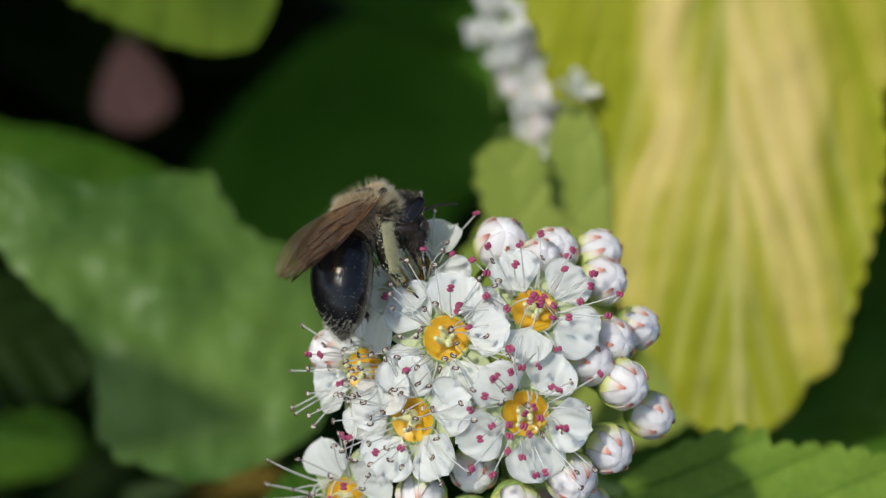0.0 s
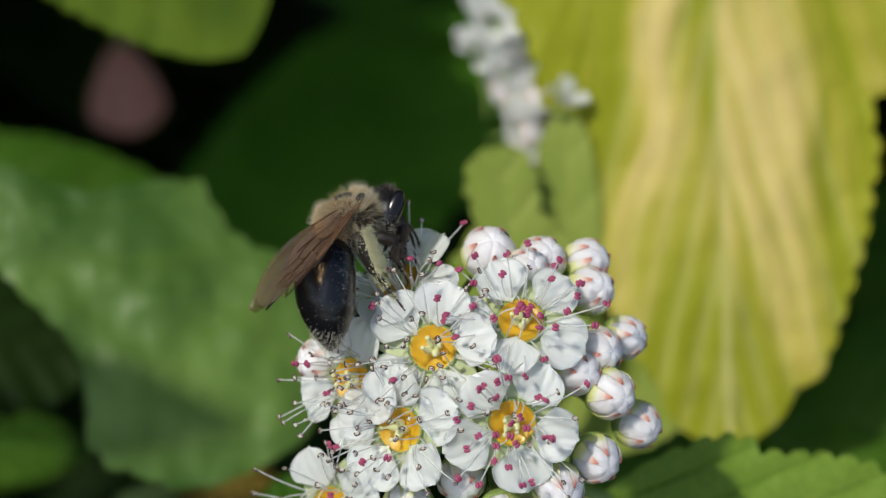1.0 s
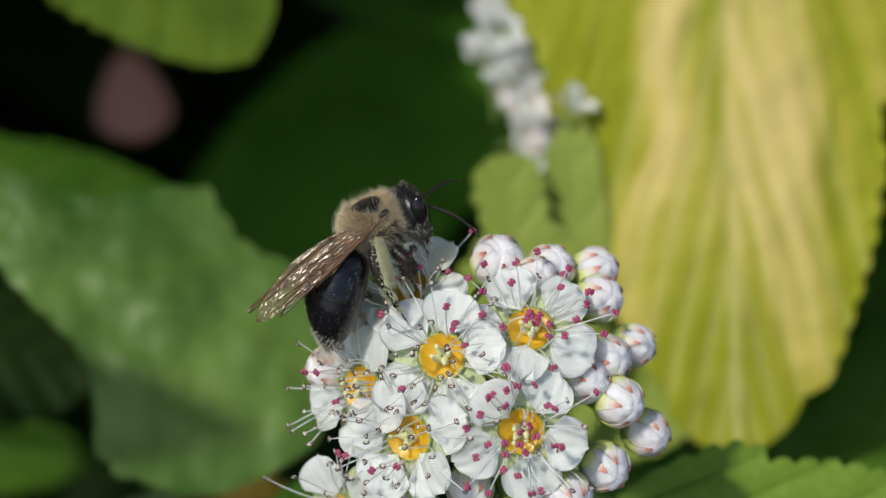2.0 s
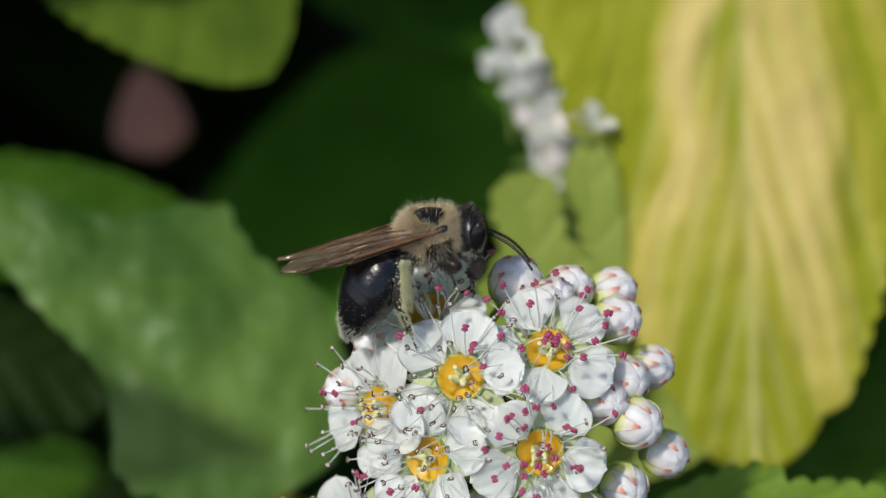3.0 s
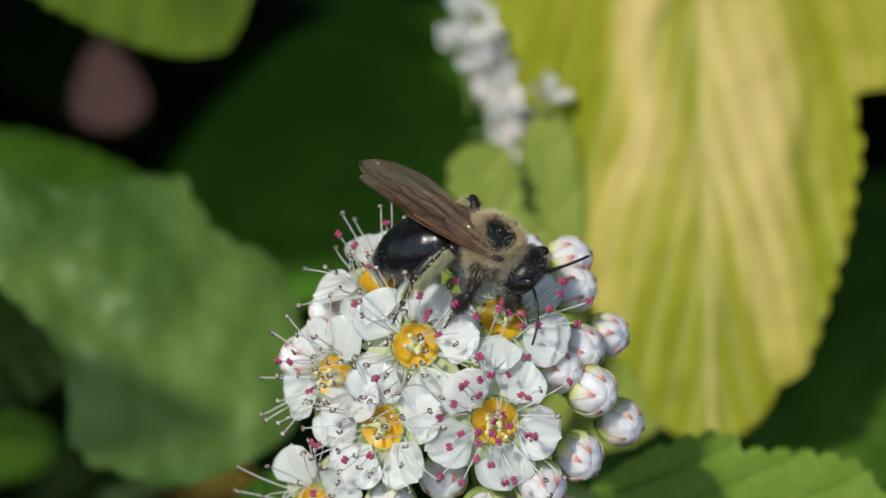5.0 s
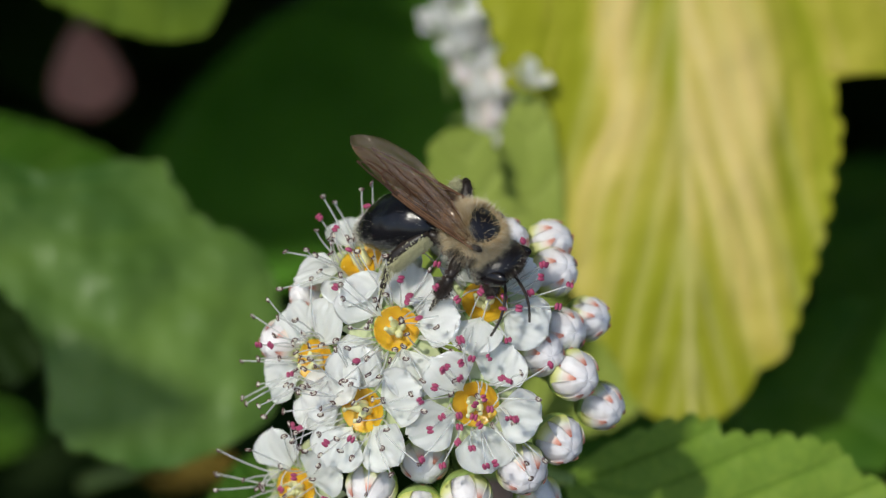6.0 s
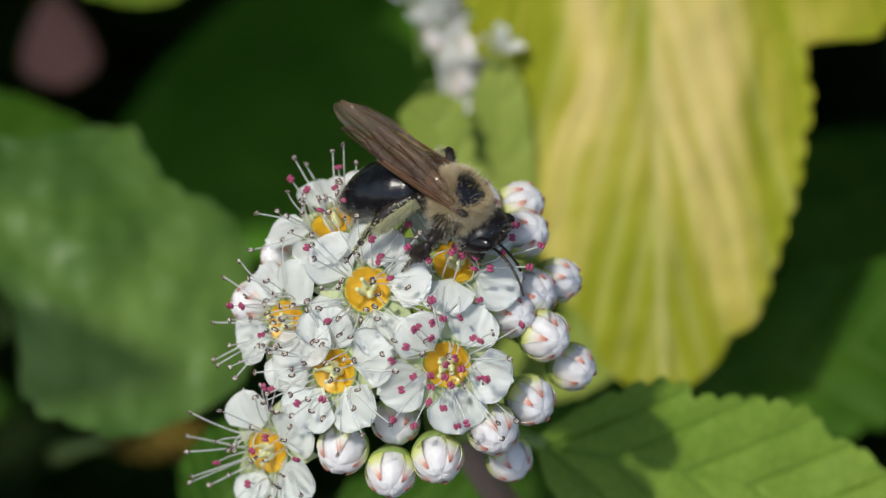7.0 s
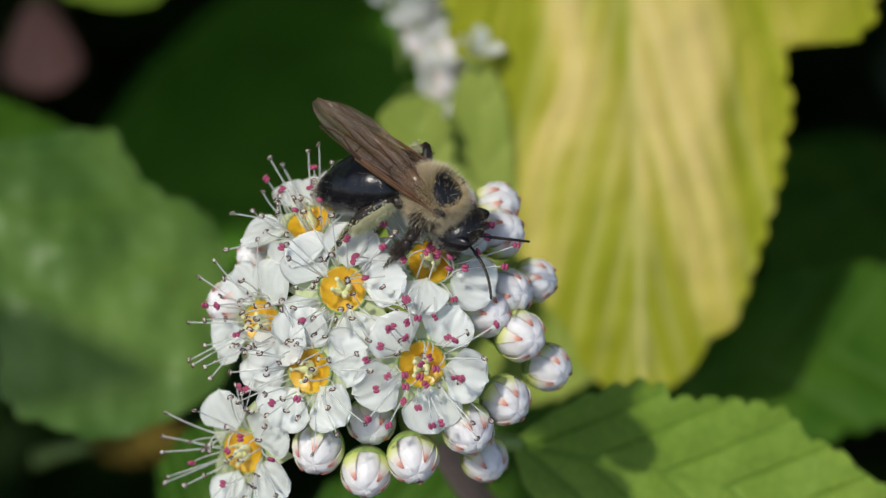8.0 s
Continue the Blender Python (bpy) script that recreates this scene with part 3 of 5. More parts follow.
def foliage(name, label, count, low, high, seed, rise=0.0, material=None, row=False):
    """Many leaves of the shrub as one mass; corners in the head's axes, mm; rise: how its underside climbs towards the front."""
    rnd = np.random.RandomState(seed)
    verts, faces = [], []
    for k in range(count):
        p = rnd.uniform(low, high)
        p[1] += rise * max(p[2], -40)
        l, w = rnd.uniform(34, 52), rnd.uniform(12, 18)
        turn = Euler((rnd.uniform(-0.5, 0.5), rnd.uniform(-0.5, 0.5), rnd.uniform(0, 6.28))).to_matrix()
        if row:
            p[0], l, w = low[0] + (high[0] - low[0]) * k / (count - 1), 52, 8
            turn = HEAD3 @ Euler((rnd.uniform(-0.2, 0.2), rnd.uniform(-0.2, 0.2), rnd.uniform(-0.1, 0.1))).to_matrix()
        n, m, start = 13, 7, len(verts)
        for i in range(n):
            s = i / (n - 1)
            hw = w * math.sin(math.pi * min(1, 0.04 + 0.95 * s) ** 0.8) * (1 + 0.10 * (-1) ** i)
            for j in range(m):
                v = -1 + 2 * j / (m - 1)
                q = turn @ Vector((s * l - l / 2, v * hw, 0.12 * abs(v) * hw - 0.08 * l * s * s))
                verts.append(np.array(spot(*p)) / MM + np.array(q))
        for i in range(n - 1):
            for j in range(m - 1):
                c = start + i * m + j
                faces.append([c, c + m, c + m + 1, c + 1])
    tagged(new(name, as_mesh(name, verts, faces, material or SHADED_LEAF)), label, "foliage", kind="stuff")


# the darkness between the leaves is painted into this mass's colour
foliage("foliage", "leaves deep in the shrub, coloured dark for shade", 560, (-130, -100, -280), (130, 90, -160), 3)
# added out of view at both sides and below, to keep skylight off the background
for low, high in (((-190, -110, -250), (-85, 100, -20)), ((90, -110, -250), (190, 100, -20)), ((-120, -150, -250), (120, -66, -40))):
    foliage("foliage", "unseen leaves added round the view to block sky light", 110, low, high, 6 + int(low[0] > 0))
# canopy added above the view, blocks the sun from the background leaves
foliage("foliage", "unseen leaves added above to shade the background", 420, (-200, 58, -230), (150, 150, 55), 4, 0.4)
# unseen row, lime so that a little sun reaches the deep leaf through it
foliage("foliage", "unseen lime leaves added above to dim the sun", 5, (-104, 47, -22), (80, 51, -17), 9, 0.0, LIME_LEAF, True)
# added outside the view, covers a sunlit patch on the deep leaf
foliage("foliage", "unseen leaves added to shade the deep leaf below", 3, (-70, 41, -10), (-48, 41, -10), 10, 0.0, LIME_LEAF, True)
# two leaves added left of the view, shadow the broad leaf's lower part
foliage("foliage", "unseen leaves added at the side to shade the broad leaf", 2, (-70, 14.5, 25), (-66, 15, 23), 12, 0.0, GREEN_LEAF, True)


def shrub_body():
    """The shrub below the flowers: leaves down to the soil, round bare stems."""
    rnd = np.random.RandomState(21)
    verts, faces = [], []
    while len(faces) < 1500 * 24:
        p = np.array([rnd.normal(0, 150), 190 + rnd.normal(0, 130), rnd.uniform(60, 960)])
        if p[1] < -20 + 0.16 * p[2] and p[2] > 700:
            continue
        l, w = rnd.uniform(34, 56), rnd.uniform(12, 19)
        turn = Euler((rnd.uniform(-0.7, 0.7), rnd.uniform(-0.7, 0.7), rnd.uniform(0, 6.28))).to_matrix()
        n, m, start = 9, 4, len(verts)
        for i in range(n):
            s = i / (n - 1)
            hw = w * math.sin(math.pi * min(1, 0.04 + 0.95 * s) ** 0.8) * (1 + 0.08 * (-1) ** i)
            for j in range(m):
                v = -1 + 2 * j / (m - 1)
                q = turn @ Vector((s * l - l / 2, v * hw, 0.12 * abs(v) * hw - 0.10 * l * s * s))
                verts.append(p + np.array(q))
        for i in range(n - 1):
            for j in range(m - 1):
                c = start + i * m + j
                faces.append([c, c + m, c + m + 1, c + 1])
    tagged(new("foliage", as_mesh("foliage", verts, faces, SHADED_LEAF)), "dark green leaves of the shrub down to the soil", "foliage", kind="stuff")


shrub_body()


def twig(name, path, radii, label):
    return tagged(new(name, tube(name, [np.array(spot(*p)) / MM for p in path], radii, BARK, 10)), label, "twig", kind="")


HUB = (2.7, -11.8, -15.0)
twig("twig", [HUB, (4.5, -15.5, -17.5), (8, -21, -22), (14, -30, -34), (20, -60, -60), (26, -240, -200), (20, -640, -480), (10, -880, -640)],
     [0.9, 1.0, 1.1, 1.3, 1.6, 2.5, 4, 5], "thin reddish brown twig carrying the flower head")

# ---- flowers ----


def petal_mesh(seed):
    rnd = np.random.RandomState(40 + seed)
    n, m = 25, 21
    s, v = np.linspace(0, 1, n), np.linspace(-1, 1, m)
    wide, long = rnd.uniform(1.54, 1.78), rnd.uniform(2.85, 3.25)
    hw = wide * np.sqrt(np.clip(1 - np.abs(2 * s - 1.12) ** 2.5 / 1.0, 0.012, 1)) * np.clip(s * 2.0 + 0.16, 0, 1)
    hw[-1] = 0.25
    grid, marks = np.zeros((n, m, 3)), np.zeros((n, m, 4))
    ruff = rnd.uniform(0, 6, 3)
    for i in range(n):
        for j in range(m):
            y = v[j] * hw[i]
            x = 1.15 + s[i] * long * (1 + 0.022 * math.sin(v[j] * 7 + ruff[1]) * s[i]) - 0.10 * abs(v[j]) ** 3 * long * s[i]
            z = 0.10 + 0.55 * s[i] * (1 - 0.75 * s[i]) + 0.11 * y * y * (0.4 + s[i]) + 0.06 * math.sin(2.6 * y + ruff[0]) * s[i] + 0.025 * math.sin(6.1 * y + 2.0 * x + ruff[2]) * s[i] ** 2 + 0.07 * math.sin(2.0 * x + ruff[1] + v[j] * 1.2) * s[i] + 0.035 * math.cos(v[j] * 15 + ruff[0] + 0.8 * math.sin(5 * s[i])) * min(1.0, 2 * s[i]) + 0.05 * noise.noise(Vector((x * 1.3, y * 1.5, ruff[2]))) + 0.10 * math.sin(v[j] * 4.2 + ruff[2]) * s[i] ** 4 - 0.10 * s[i] ** 5 * (0.5 + 0.5 * math.sin(ruff[1]))
            grid[i, j] = (x, y, z)
            lines = 0.5 + 0.5 * math.cos(v[j] * 22 + ruff[2] * 0.1 + 0.8 * math.sin(4 * s[i]))
            marks[i, j] = (0.40 * lines ** 6 * (1 - s[i] * 0.7), max(0.0, 0.5 - s[i] * 2.2), 0, 1)
    return sheet("petal", grid, 0.05, PETAL, marks)


def filament_path(lean0, lean1, length, n=7):
    p, out = np.zeros(3), []
    for i in range(n):
        out.append(p.copy())
        a = radians(lean0 + (lean1 - lean0) * i / (n - 1))
        p = p + np.array([math.sin(a), 0, math.cos(a)]) * 0.88 * length / (n - 1)
    return np.array(out)


def anther_mesh(old):
    """Two lobes side by side on the filament's tip; spent ones have shrunk and show dark seams."""
    chunks, slots = [], []
    if old:
        v, f = ball_points(0.13, 0.185, 0.09, 9, 7)
        chunks.append((v + np.array([0, 0, 0.04]), f))
        slots += [0] * len(f)
        a = np.linspace(0.5, 5.2, 12)
        for up, r in ((0.05, 0.042), (0.085, 0.03)):
            ring = np.stack([0.132 * np.cos(a), 0.188 * np.sin(a), up + 0.02 * np.sin(3 * a)], 1)
            v, f = tube_points(ring if up < 0.06 else ring * np.array([0.12, 0.8, 1.35]), r, 5)
            chunks.append((v, f))
            slots += [1] * len(f)
    else:
        for side in (-1, 1):
            v, f = ball_points(0.125, 0.235, 0.135, 9, 7)
            chunks.append((v + np.array([side * 0.112, 0, 0.04]), f))
            slots += [0] * len(f)
    v, f = joined(chunks)
    return as_mesh("anther", v, f, [ANTHER_OLD, ANTHER_SEAM] if old else [ANTHER_FRESH, ANTHER_SEAM], True, None, slots)


PETALS = [petal_mesh(i) for i in range(6)]
PATHS = [filament_path(a, b, l) for a, b, l in ((66, 40, 3.4), (60, 75, 3.8), (48, 20, 3.2), (40, 62, 4.2), (30, -6, 3.0), (22, 48, 3.8),
                                                 (12, -30, 2.8), (54, 82, 4.6), (34, 30, 4.4), (70, 58, 3.9), (18, 10, 3.6), (44, -10, 2.9), (76, 66, 4.4), (8, 30, 3.2), (10, -50, 2.6), (-4, -64, 2.4), (22, -38, 3.0), (6, -20, 3.2))]
FILAMENTS = [tube("filament", p, np.linspace(0.060, 0.042, len(p)), FILAMENT, 6) for p in PATHS]
ANTHERS = [anther_mesh(False), anther_mesh(True)]
DISC = as_mesh("disc", *lathe_points([(0.02, -0.10), (0.35, -0.16), (0.75, -0.10), (1.05, 0.02), (1.25, 0.15), (1.34, 0.20), (1.40, 0.17)], 36), NECTAR)
CUP = as_mesh("calyx", *lathe_points([(1.36, 0.19), (1.46, 0.20), (1.52, 0.12), (1.40, -0.25), (1.05, -0.75), (0.55, -1.1), (0.30, -1.3), (0.24, -1.6), (0.05, -1.62)], 28), STALK)


def pistil_mesh():
    path = bend_path((0, 0, -0.1), (0.22, 0, 1.25), (0.14, 0, 0), 7)
    a = tube_points(path, [0.24, 0.27, 0.19, 0.09, 0.07, 0.065, 0.065], 8)
    v, f = ball_points(0.15, 0.15, 0.09, 9, 6)
    return as_mesh("pistil", *joined([a, (v + np.array([0.22, 0, 1.28]), f)]), PISTIL)


PISTIL_MESH = pistil_mesh()


def lobe_mesh():
    """A pointed lobe of the calyx, spread under the petals."""
    n, m = 9, 7
    grid = np.zeros((n, m, 3))
    for i in range(n):
        s = i / (n - 1)
        for j in range(m):
            v = -1 + 2 * j / (m - 1)
            grid[i, j] = (1.3 + 2.0 * s, v * (0.95 * (1 - s ** 1.6) + 0.03), -0.02 - 0.28 * s * s + 0.05 * v * v)
    return sheet("sepal", grid, 0.07, CALYX_GREEN)


LOBE = lobe_mesh()


def flower(place, normal, turn, seed, fresh, label, count=35, spread=1.0, folded=()):
    """An open flower: calyx, disc, five petals, pistils and a ring of stamens. fresh: share of closed magenta anthers."""
    rnd = random.Random(seed)
    top = new("flower")
    top.matrix_world = set_at(place, Vector((1, 0, 0)) - Vector(normal) * normal[0], normal)
    tagged(top, label, "flower", "open flowers of the head")
    part("calyx", CUP, top)
    part("disc", DISC, top, None, "orange yellow nectar disc")
    for k in range(5):
        a = turn + 72 * k + rnd.uniform(-6, 6)
        m = pose(0, 0, rnd.uniform(-0.05, 0.06) * MM, rnd.uniform(-9, 9), 48 if k in folded else rnd.uniform(-14, 5) * spread, a)
        part("petal", PETALS[rnd.randrange(6)], top, m)
    for k in range(5):
        part("sepal", LOBE, top, pose(0, 0, 0, 0, rnd.uniform(-4, 8), turn + 36 + 72 * k + rnd.uniform(-5, 5)), "pale green sepal")
    for k in range(4):
        part("pistil", PISTIL_MESH, top, pose(0.22 * MM * math.cos(k * 1.57 + seed), 0.22 * MM * math.sin(k * 1.57 + seed), 0, rnd.uniform(-6, 6), rnd.uniform(-5, 12), k * 90 + seed * 57), "pale yellow green pistil")
    for k in range(count):
        a = 360 * k / count + rnd.uniform(-8, 8)
        kind = rnd.randrange(len(PATHS))
        path = PATHS[kind]
        r = 1.40 + rnd.uniform(-0.06, 0.06)
        m = pose(r * MM * math.cos(radians(a)), r * MM * math.sin(radians(a)), 0.15 * MM, 0, rnd.uniform(-10, 6), a + rnd.uniform(-16, 16))
        stamen = part("stamen", FILAMENTS[kind], top, m)
        tip = pose(*(path[-1] * MM), rnd.uniform(-60, 60), rnd.uniform(-40, 60), rnd.uniform(0, 360))
        young = rnd.random() < fresh
        part("anther", ANTHERS[0 if young else 1], stamen, tip, "magenta anther" if young else "spent pale anther with dark seams")
    foot = top.matrix_world.inverted() @ spot(*HUB) / MM
    path = bend_path((0, 0, -1.55), np.array(foot), (0, 0, -1.2), 9)
    part("pedicel", tube("pedicel", path, np.linspace(0.26, 0.34, 9), STALK, 7), top)
    return top


SPENT = "white five-petalled flower with spent stamens"
FRESH = "white five-petalled flower with magenta anthers"
flower((-5.43, -8.37, 0.00), (-0.62, 0.02, 0.78), -16, 1, 0.14, SPENT)
flower((-0.66, -6.35, 2.20), (-0.10, 0.12, 0.98), 2, 2, 0.04, SPENT)
flower((-2.60, -11.09, 2.00), (-0.42, -0.10, 0.90), 25, 3, 0.05, SPENT)
flower((3.93, -10.66, 3.20), (0.06, -0.16, 0.98), -10, 4, 0.75, FRESH)
flower((4.51, -4.81, 1.60), (0.08, 0.42, 0.90), -30, 5, 0.97, FRESH)
flower((-2.71, -2.51, -0.80), (-0.30, 0.72, 0.62), 36, 6, 0.28, SPENT)
flower((-6.67, -16.17, -2.00), (-0.50, -0.20, 0.84), -30, 7, 0.15, "white five-petalled flower with long stamens, one petal folded back", 38, 0.6, (3,))

# ---- buds ----


def bud_ball():
    """Five crumpled petals folded over one another, puckered at the top."""
    def shape(d):
        ph, th = np.arctan2(d[:, 1], d[:, 0]), np.arccos(np.clip(d[:, 2], -1, 1))
        q = (ph * 5 / (2 * math.pi) + th * 0.06) % 1.0
        seam = np.minimum(q, 1 - q)
        up = np.clip(np.sin(th), 0, 1) ** 0.6
        crumple = np.array([0.05 * noise.noise(Vector(v) * 2.6) + 0.028 * noise.noise(Vector(v) * 6.5 + Vector((5, 0, 0))) for v in d])
        return 1 + 0.12 * (seam - 0.25) * up - 0.05 * np.exp(-(seam / 0.08) ** 2) * up - 0.07 * np.exp(-(th / 0.22) ** 2) - 0.03 * (d[:, 2] < -0.6) + crumple
    return as_mesh("petals", *ball_points(1.46, 1.46, 1.60, 90, 36, shape), BUD_WHITE)


def sepal_mesh():
    n, m = 13, 7
    grid = np.zeros((n, m, 3))
    for i in range(n):
        s = i / (n - 1)
        th = radians(150 - 117 * s)
        wide = radians(37) * (1 - s ** 1.15) ** 1.0 + 0.03
        for j in range(m):
            v = -1 + 2 * j / (m - 1)
            r = 1.545 + 0.04 * s + 0.10 * max(0, s - 0.85) * 6 - 0.02 * v * v
            ph = v * wide / max(math.sin(th), 0.5)
            grid[i, j] = (r * math.sin(th) * math.cos(ph), r * math.sin(th) * math.sin(ph), r * math.cos(th))
    return sheet("sepal", grid, 0.055, SEPAL)


def bud():
    top = tagged(new("bud"), "closed round white flower bud with red-tipped sepals", "bud", "flower buds of the head")
    part("petals", bud_ball(), top)
    me = sepal_mesh()
    for k in range(5):
        part("sepal", me, top, pose(0, 0, 0, 0, 0, 72 * k + 12 * math.sin(k * 2.3)), "pale green sepal with red tip")
    base = [(0.05, -1.75), (0.35, -1.72), (0.8, -1.52), (1.2, -1.16), (1.48, -0.66), (1.58, -0.25), (1.52, -0.22)]
    part("calyx", as_mesh("calyx", *lathe_points(base, 24), STALK), top)
    path = bend_path((0, 0, -1.6), (0.6, 0.4, -8.5), (0.5, -0.3, 0), 8)
    part("pedicel", tube("pedicel", path, 0.27, STALK, 7), top)
    return top


BUDS = [
    ((-2.19, -15.87, 0.20), 1.0), ((0.67, -17.26, 0.40), 0.98), ((3.45, -16.35, 1.00), 1.0), ((6.71, -14.62, 1.60), 1.0), ((7.82, -16.66, -1.80), 0.92),
    ((0.98, -14.24, 0.00), 0.95), ((8.98, -12.99, 0.40), 0.98), ((9.84, -9.16, 0.20), 1.0), ((11.61, -11.13, -1.80), 0.95), ((7.86, -7.86, 0.60), 0.92),
    ((9.16, -6.65, -0.80), 0.98), ((10.88, -5.90, -2.60), 0.9), ((8.75, -3.08, -2.00), 0.98), ((8.57, -1.38, -3.60), 0.98), ((2.66, -0.82, -1.60), 1.1),
    ((5.83, -1.23, -2.40), 0.98), ((4.95, -1.83, -0.80), 0.9), ((-5.84, -4.47, -2.80), 0.88), ((-7.63, -7.26, -2.20), 0.88),
]


def buds():
    first = bud()
    middle = Vector((1.0, -6.5, -9.0))
    rnd = random.Random(5)
    for k, (place, size) in enumerate(BUDS):
        n = (Vector(place) - middle).normalized()
        n = (n + Vector((0, 0, 0.25))).normalized()
        spin = rnd.uniform(0, 360)
        m = set_at(place, Vector((1, 0, 0)) - n * n.x, n) @ Matrix.Rotation(radians(spin), 4, "Z") @ Matrix.Scale(size, 4)
        if k == 0:
            first.matrix_world = m
        else:
            copy_thing(first, set_at(place, Vector((1, 0, 0)) - n * n.x, n) @ Matrix.Rotation(radians(spin), 4, "Z") @ Matrix.Scale(size / BUDS[0][1], 4))

    return first


FIRST_BUD = buds()


def far_blossom(place, seed):
    """A small white blossom of the next flower head."""
    rnd = random.Random(seed)
    top = tagged(new("flower"), "white half-open blossom of the next flower head", "flower", "blossoms of the next head")
    top.matrix_world = set_at(place, (1, rnd.uniform(-0.6, 0.6), 0), (rnd.uniform(-0.9, 0.9), rnd.uniform(-0.3, 0.9), 0.6)) @ Matrix.Scale(rnd.uniform(0.52, 0.68), 4)
    part("calyx", CUP, top)
    for k in range(5):
        part("petal", PETALS[rnd.randrange(6)], top, pose(0, 0, 0, 0, rnd.uniform(-62, -25), 72 * k + rnd.uniform(-8, 8)))
    part("pedicel", tube("pedicel", bend_path((0, 0, -1.5), (rnd.uniform(-2, 2), -3, -9), (0.4, 0, 0), 6), 0.3, STALK, 6), top)


for k, p in enumerate(((3.5, 16.5, -42.5), (2.5, 14.6, -43.0), (4.4, 12.9, -42.0), (5.0, 11.2, -43.0), (6.8, 10.9, -42.0), (5.9, 8.9, -41.5), (7.7, 10.1, -43.0), (8.5, 9.7, -34.0), (4.4, 18.2, -44.0), (6.2, 8.0, -42.5), (3.0, 18.0, -45.0), (4.6, 15.0, -44.0))):
    far_blossom(p, 60 + k)


def far_buds():
    rnd = random.Random(8)
    for p, size in (((4.60, 11.59, -43.00), 0.8), ((7.00, 11.01, -42.00), 0.75), ((6.30, 8.42, -42.00), 0.85), ((5.38, 9.94, -43.00), 0.7), ((4.10, 12.87, -44.00), 0.75), ((5.41, 14.27, -44.00), 0.7), ((7.73, 10.03, -43.00), 0.6)):
        n = Vector((rnd.uniform(-0.4, 0.4), rnd.uniform(-0.2, 0.5), 1))
        b = copy_thing(FIRST_BUD, set_at(p, Vector((1, 0, 0)) - n * n.x / n.length_squared, n) @ Matrix.Rotation(rnd.uniform(0, 6), 4, "Z") @ Matrix.Scale(size, 4))
        tagged(b, "white bud of the next flower head", "bud", "buds of the next head")


far_buds()

# ---- the bee: x to its head, y to its left, z to its back ----


def fur_points(roots, normals, length, radius, lean, jitter, rnd):
    """Thin three-sided hairs."""
    verts, faces = [], []
    for p, n in zip(roots, normals):
        d = np.asarray(n) + np.asarray(lean) + rnd.normal(0, jitter, 3)
        d /= np.linalg.norm(d)
        l = length * rnd.uniform(0.6, 1.25)
        side = np.cross(d, (0.3, 0.5, 0.8))
        side /= np.linalg.norm(side) + 1e-9
        up = np.cross(d, side)
        k = len(verts)
        curl = rnd.normal(0, 0.12, 3) * l
        mid, tip = p + d * l * 0.55, p + d * l + curl
        for q, r in ((p, radius), (mid, radius * 0.75)):
            for a in (0, 2.094, 4.189):
                verts.append(q + r * (math.cos(a) * side + math.sin(a) * up))
        verts.append(tip)
        for a in range(3):
            b = (a + 1) % 3
            faces.append([k + a, k + b, k + 3 + b, k + 3 + a])
            faces.append([k + 3 + a, k + 3 + b, k + 6])
    return verts, faces


def on_ball(rx, ry, rz, count, keep, rnd):
    """Points on an ellipsoid where keep(direction) lets them, with their normals."""
    pts, nrm = [], []
    while len(pts) < count:
        d = rnd.normal(0, 1, 3)
        d /= np.linalg.norm(d)
        if rnd.rand() < keep(d):
            p = d * np.array([rx, ry, rz])
            n = p / np.array([rx, ry, rz]) ** 2
            pts.append(p)
            nrm.append(n / np.linalg.norm(n))
    return pts, nrm


BEE = tagged(new("bee"), "black mining bee with tan furry thorax feeding on white flowers", "bee")
THORAX = (1.82, 1.68, 1.64)
RND = np.random.RandomState(11)


